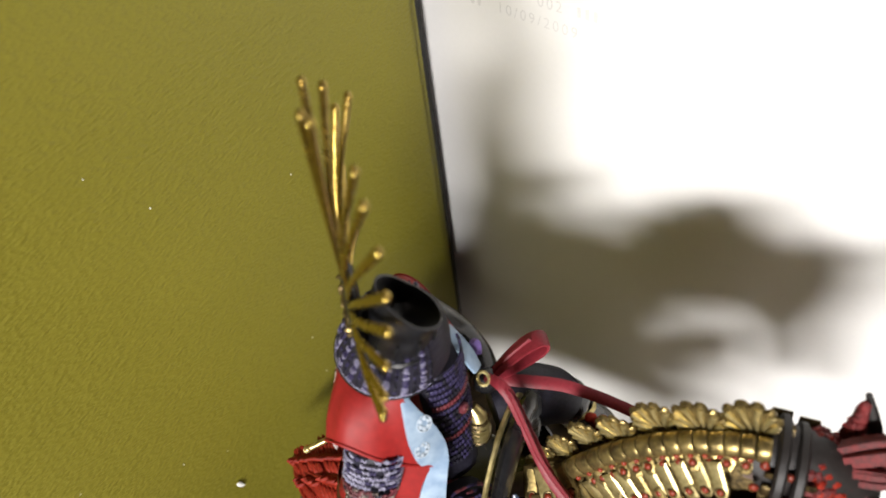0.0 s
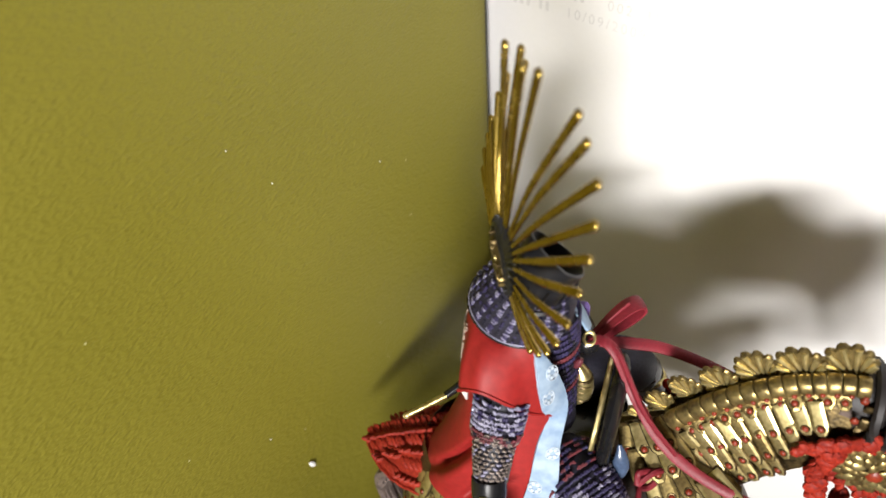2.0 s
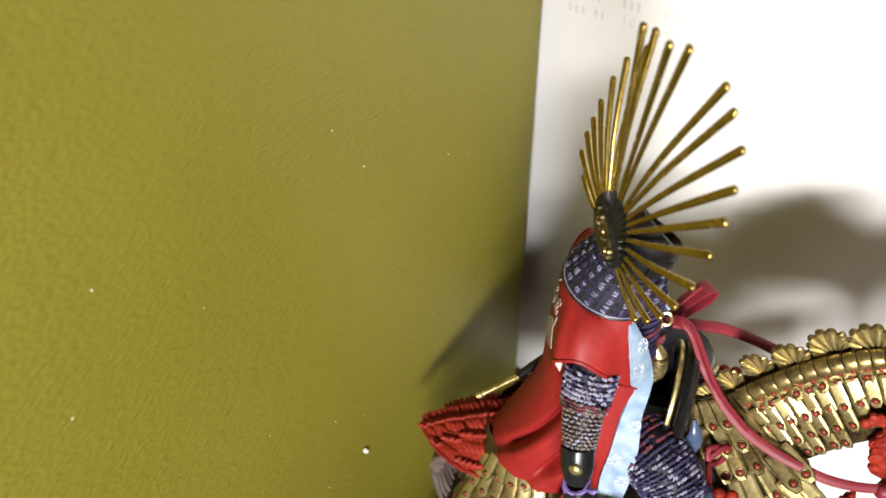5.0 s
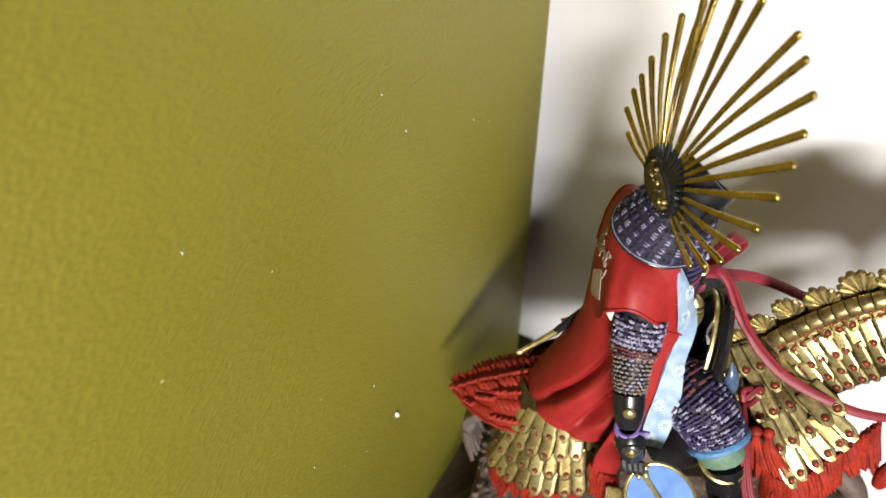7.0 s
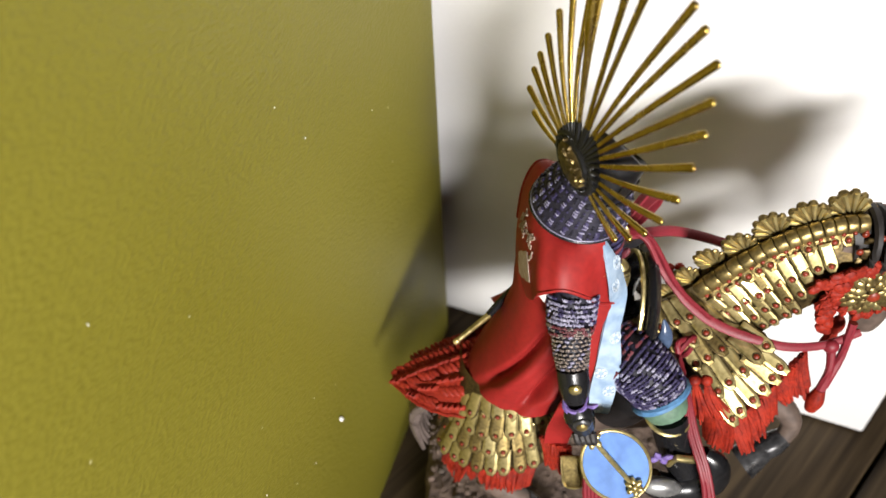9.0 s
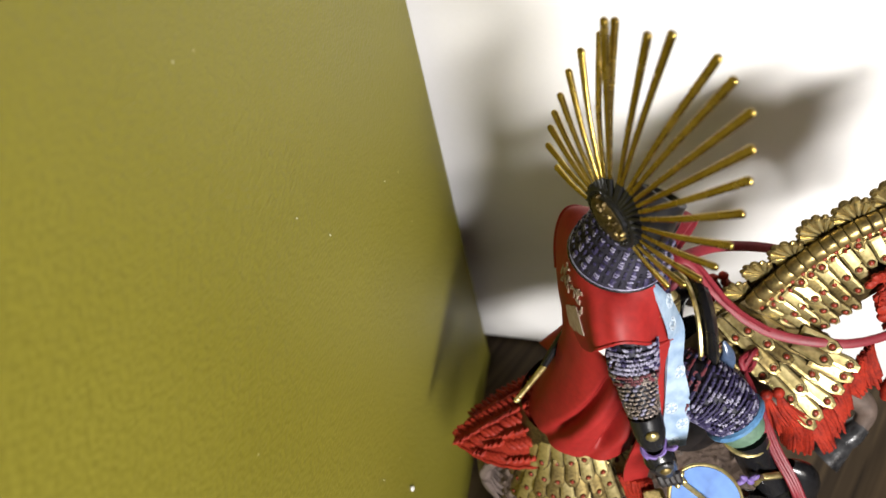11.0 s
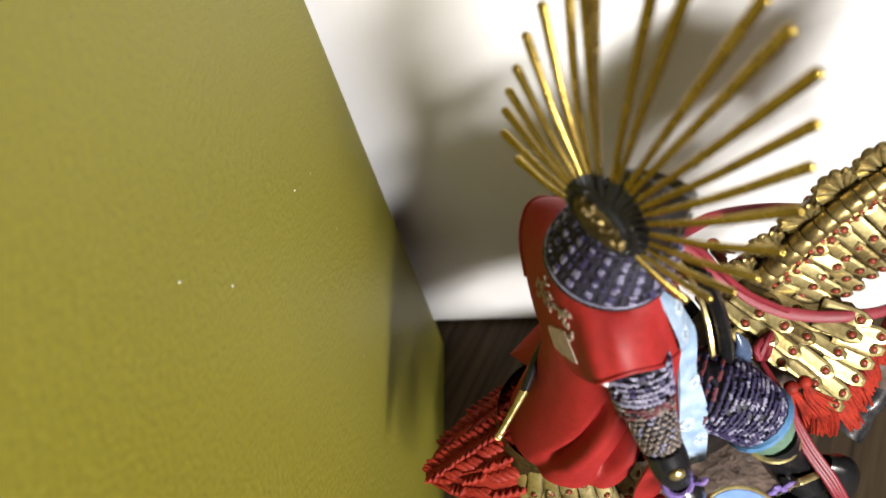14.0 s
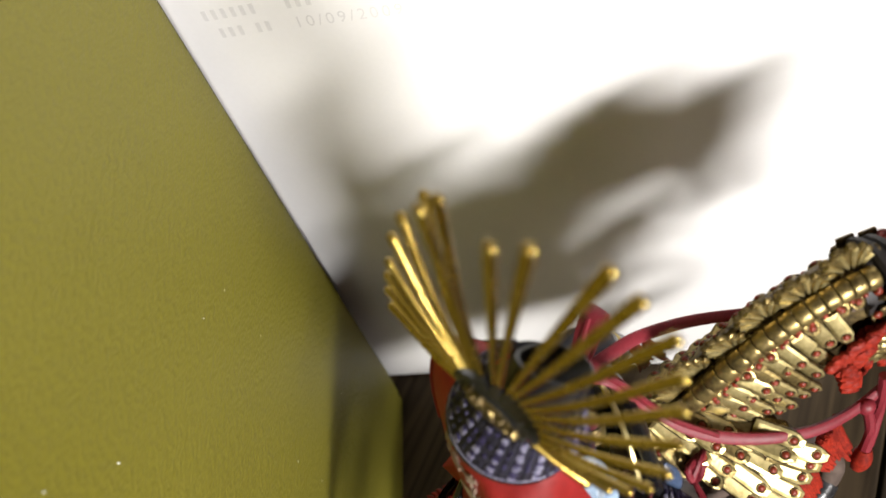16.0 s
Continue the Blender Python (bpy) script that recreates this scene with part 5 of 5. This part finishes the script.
def build_crest():
    """A fan of round-tipped gilt rays round a dark boss at the back of the helmet."""
    centre = Vector((-8.2, -3.0, 178.0))
    n, u = Vector((0.86, 0.51, 0)), Vector((0.51, -0.86, 0))
    base = Matrix(((u.x, 0, -n.x, centre.x), (u.y, 0, -n.y, centre.y), (0, 1, 0, centre.z), (0, 0, 0, 1)))  # local x right, y up, z backward
    ob = thing("helmet_crest", "fan of tarnished gilt rays fixed behind the black helmet", "helmet crest", FIG @ metres(base))
    rays = ((-1.9, 41.1, -0.7), (-2.2, 39.8, -3.2), (7.4, 42.0, -0.6), (10.9, 42.8, -1.9), (16.2, 38.9, -5.8), (19.1, 36.1, -6.1), (22.4, 31.6, -6.7), (23.5, 25.3, -6.5), (24.3, 19.8, -5.8), (24.7, 13.7, -4.5),
            (24.2, 6.6, -3.3), (22.4, 0.4, -2.4), (19.8, -4.6, -1.8), (16.6, -8.6, -1.4), (13.0, -11.6, -1.0),
            (-8.6, 33.8, -5.7), (-11.1, 30.7, -3.4), (-13.9, 25.7, -2.6), (-15.8, 20.1, -1.7), (-18.2, 14.9, -1.7), (-19.3, 11.0, -1.2), (-20.4, 5.9, -1.0), (-18.9, 0.4, -1.5))  # tips
    for x, y, cup in rays:
        length = math.hypot(x, y)
        d = Vector((x / length, y / length, 0))
        s = Shape()
        root = 5.6
        pts = [d * root + Vector((0, 0, 0.6)), d * (root + (length - root) * 0.5) + Vector((0, 0, 0.3 + cup * 0.32)), d * (length - 0.8) + Vector((0, 0, cup))]
        s.tube(pts, [0.42, 0.62, 0.84], crest_gold, 12, 6, 0.72, (0, 0, 1))
        s.ball(pts[2], (0.86, 0.86, 0.62), crest_gold, None, 12, 8)
        s.tube([pts[0] * 0.8, pts[0].lerp(pts[1], 0.22)], [0.66, 0.48], helm_black, 8, 2)
        part("ray", s, ob)
    def oval(t, a, b):
        """A point of the boss's oval, long from its upper left to its lower right."""
        p, q = a * math.cos(t), b * math.sin(t)
        return (-0.4 - 0.74 * p + 0.67 * q, -0.2 + 0.67 * p + 0.74 * q)

    s = Shape()
    ring = []
    for k in range(30):
        t = math.tau * k / 30
        ring.append(oval(t, 5.9, 4.6))
    s.plate(ring, pose(0, 0, -0.6), 2.0, helm_black, 0.2)
    s.tube([(*oval(t, 6.3, 5.0), 0.3) for t in (math.tau * k / 30 for k in range(31))], 0.85, helm_black, 8, 1)
    for k in range(26):
        t = math.tau * k / 26
        s.tube([(*oval(t, 5.7, 4.5), 0.9), (*oval(t, 7.0, 5.7), 0.5)], 0.34, helm_black, 6, 2)
    part("boss", s, ob, "dark oval boss")
    s = Shape()
    for k in range(26):
        x, y = oval(0, -4.2 + 8.4 * k / 25, 0)
        x, y = x + 0.9 + rnd.uniform(-1.6, 1.3), y + 0.8 + rnd.uniform(-1.6, 1.3)
        r = Shape()
        r.ball((x, y, 1.5), (rnd.uniform(0.3, 0.75), rnd.uniform(0.3, 0.6), 0.8), dark_gold if k % 3 else worn_shaded_gold, pose(0, 0, 0, 0, 0, rnd.uniform(0, 90)), 7, 4)
        part("relief", r, ob)
    s.plate([oval(t, 5.0, 3.4) for t in (math.tau * k / 18 for k in range(18))], pose(-0.3, -0.4, 1.0), 0.9, dark_gold, 0.2)
    part("ornament", s, ob, "worn gilt relief ornament")
    s = Shape()
    s.tube([(0, -4, -0.5), (0, -3, -4.5)], [2, 2.6], helm_black, 8, 3)
    part("socket", s, ob)


build_crest()


def build_sash():
    ob = thing("sash", "pale blue cloth sash printed with white flowers", "sash", FIG)
    path = [(-2.2, -5.4, 160), (-0.4, -6.6, 156.5), (1.4, -7.3, 151.5), (2.8, -7.4, 146), (3.6, -7.2, 141.2), (2.6, -9.8, 134.3), (2.6, -13.0, 125), (1.9, -15.0, 118.4), (1.4, -16.6, 111.5)]
    wide = [1.0, 2.8, 5.6, 6.2, 3.6, 5.0, 6.0, 6.6, 5.0]
    normals = [(0.6, -0.6, 0.5), (0.75, -0.5, 0.45), (0.8, -0.45, 0.4), (0.75, -0.55, 0.3), (0.2, -0.9, 0.5), (0.5, -0.8, 0.3), (0.1, -0.92, 0.35), (0.2, -0.92, 0.3), (-0.1, -0.92, 0.25)]
    s = Shape()
    ribbon(s, path, wide, normals, sash_blue, 1.0, 8)
    part("cloth", s, ob)
    s = Shape()
    ribbon(s, [(0.4, 10.2, 160.0), (2.6, 9.8, 157.0), (4.6, 9.4, 154.2), (6.2, 9.0, 151.4)], [2.4, 3.4, 3.6, 2.6], [(0.6, 0.1, 0.8)] * 4, sash_blue, 0.9)
    part("far_fold", s, ob)
    pts, nn = curve(path, 10), curve(normals, 10)
    for i, off in ((17, 1.2), (25, -1.4), (52, 1.0), (62, -1.6), (70, 1.4), (77, -0.6)):
        s = Shape()
        d = (pts[i + 1] - pts[i - 1]).normalized()
        m = frame_of(pts[i] + nn[i].normalized() * 0.62, d, nn[i]) @ pose(off, 0, 0)
        for k in range(6):
            q = math.tau * k / 6
            s.ball(m @ Vector((0.95 * math.cos(q), 0.95 * math.sin(q), 0)), (0.42, 0.42, 0.1), flower, m.to_3x3().to_4x4(), 8, 4)
        s.tube([m @ Vector((1.5 * math.cos(q), 1.5 * math.sin(q), -0.05)) for q in (math.tau * k / 14 for k in range(15))], 0.12, flower, 5, 1)
        part("flower", s, ob, "white printed flower")


build_sash()


def build_war_fan():
    m = frame_of((4.0, -31.0, 111.5), (0.62, -0.45, -0.5), (-0.12, -0.62, 0.78))
    m = m @ Matrix.Scale(0.92, 4)
    ob = thing("war_fan", "round sky blue fan with gilt rim in the rider's hand", "fan", FIG @ metres(m))
    s = Shape()
    disc = [(8.0 * math.cos(t), 8.6 * math.sin(t)) for t in (math.tau * k / 40 for k in range(40))]
    s.plate(disc, WORLD, 1.1, fan_blue, 0.03)
    part("disc", s, ob)
    s = Shape()
    s.tube([(8.2 * math.cos(t), 8.8 * math.sin(t), 0.6) for t in (math.tau * k / 40 for k in range(41))], 0.45, gold, 8, 1)
    part("rim", s, ob, "gilt rim")
    s = Shape()
    s.tube([(0, 9.5, 1.2), (0, 2, 1.7), (0, -6.5, 1.5)], [0.6, 0.65, 0.6], gold, 8, 4)
    part("spine", s, ob, "gilt centre rod")
    for y, k in ((8.2, 5), (-6.6, 6)):
        s = Shape()
        for j in range(k):
            q = math.tau * j / k
            s.ball((1.35 * math.cos(q), y + 1.35 * math.sin(q), 1.8), (1.15, 0.75, 0.6), gold, pose(0, 0, 0, 0, 0, math.degrees(q)), 8, 5)
        s.ball((0, y, 2.2), 0.8, gold, None, 8, 5)
        part("flower_boss", s, ob, "gilt flower boss")


build_war_fan()


def build_scabbard():
    ob = thing("scabbard", "slim black scabbard with a long gilt end cap", "scabbard", FIG)
    s = Shape()
    s.tube([(-25.7, 4.6, 122.1), (-21, 9.2, 124.6), (-16, 13, 127)], [0.95, 1.15, 1.25], black, 10, 5)
    part("tube", s, ob)
    s = Shape()
    s.tube([(-33.8, -1.8, 119.3), (-33, -1.2, 119.6), (-25.5, 4.7, 122.2)], [0.75, 0.62, 0.9], gold, 10, 5)
    s.ball((-33.6, -1.7, 119.4), (0.95, 0.7, 0.8), gold, None, 10, 6)
    part("end_cap", s, ob, "gilt end cap")


build_scabbard()

# ---- a pale fleck of lint on the olive cover ----
s = Shape()
s.ball((0, 0, 0), (0.3, 0.75, 1.9), lint, pose(0, 0, 0, 25, 0, 0), 8, 6)
solid("lint_fleck", s, "tiny white lint fleck stuck to the olive cover", "lint", pose(-0.1319, 0.0275, 0.0756))
for y, z, size in ((-111.5, 100.1, 0.45), (-118.2, 77.1, 0.4), (-139.9, 98.5, 0.5), (-98.6, 185.2, 0.35), (-53.0, 154.4, 0.35), (-89.3, 170.9, 0.45), (-159.1, 186.7, 0.35)):
    s = Shape()
    s.ball((0, 0, 0), (0.15, size * 0.4, size * 0.75), lint, pose(0, 0, 0, 30 * size, 0, 0), 8, 5)
    solid("dust_speck", s, "tiny pale dust speck on the olive cover", "dust", CASE @ metres(Matrix.Translation((0.1, y, z))), "dust specks on the case")
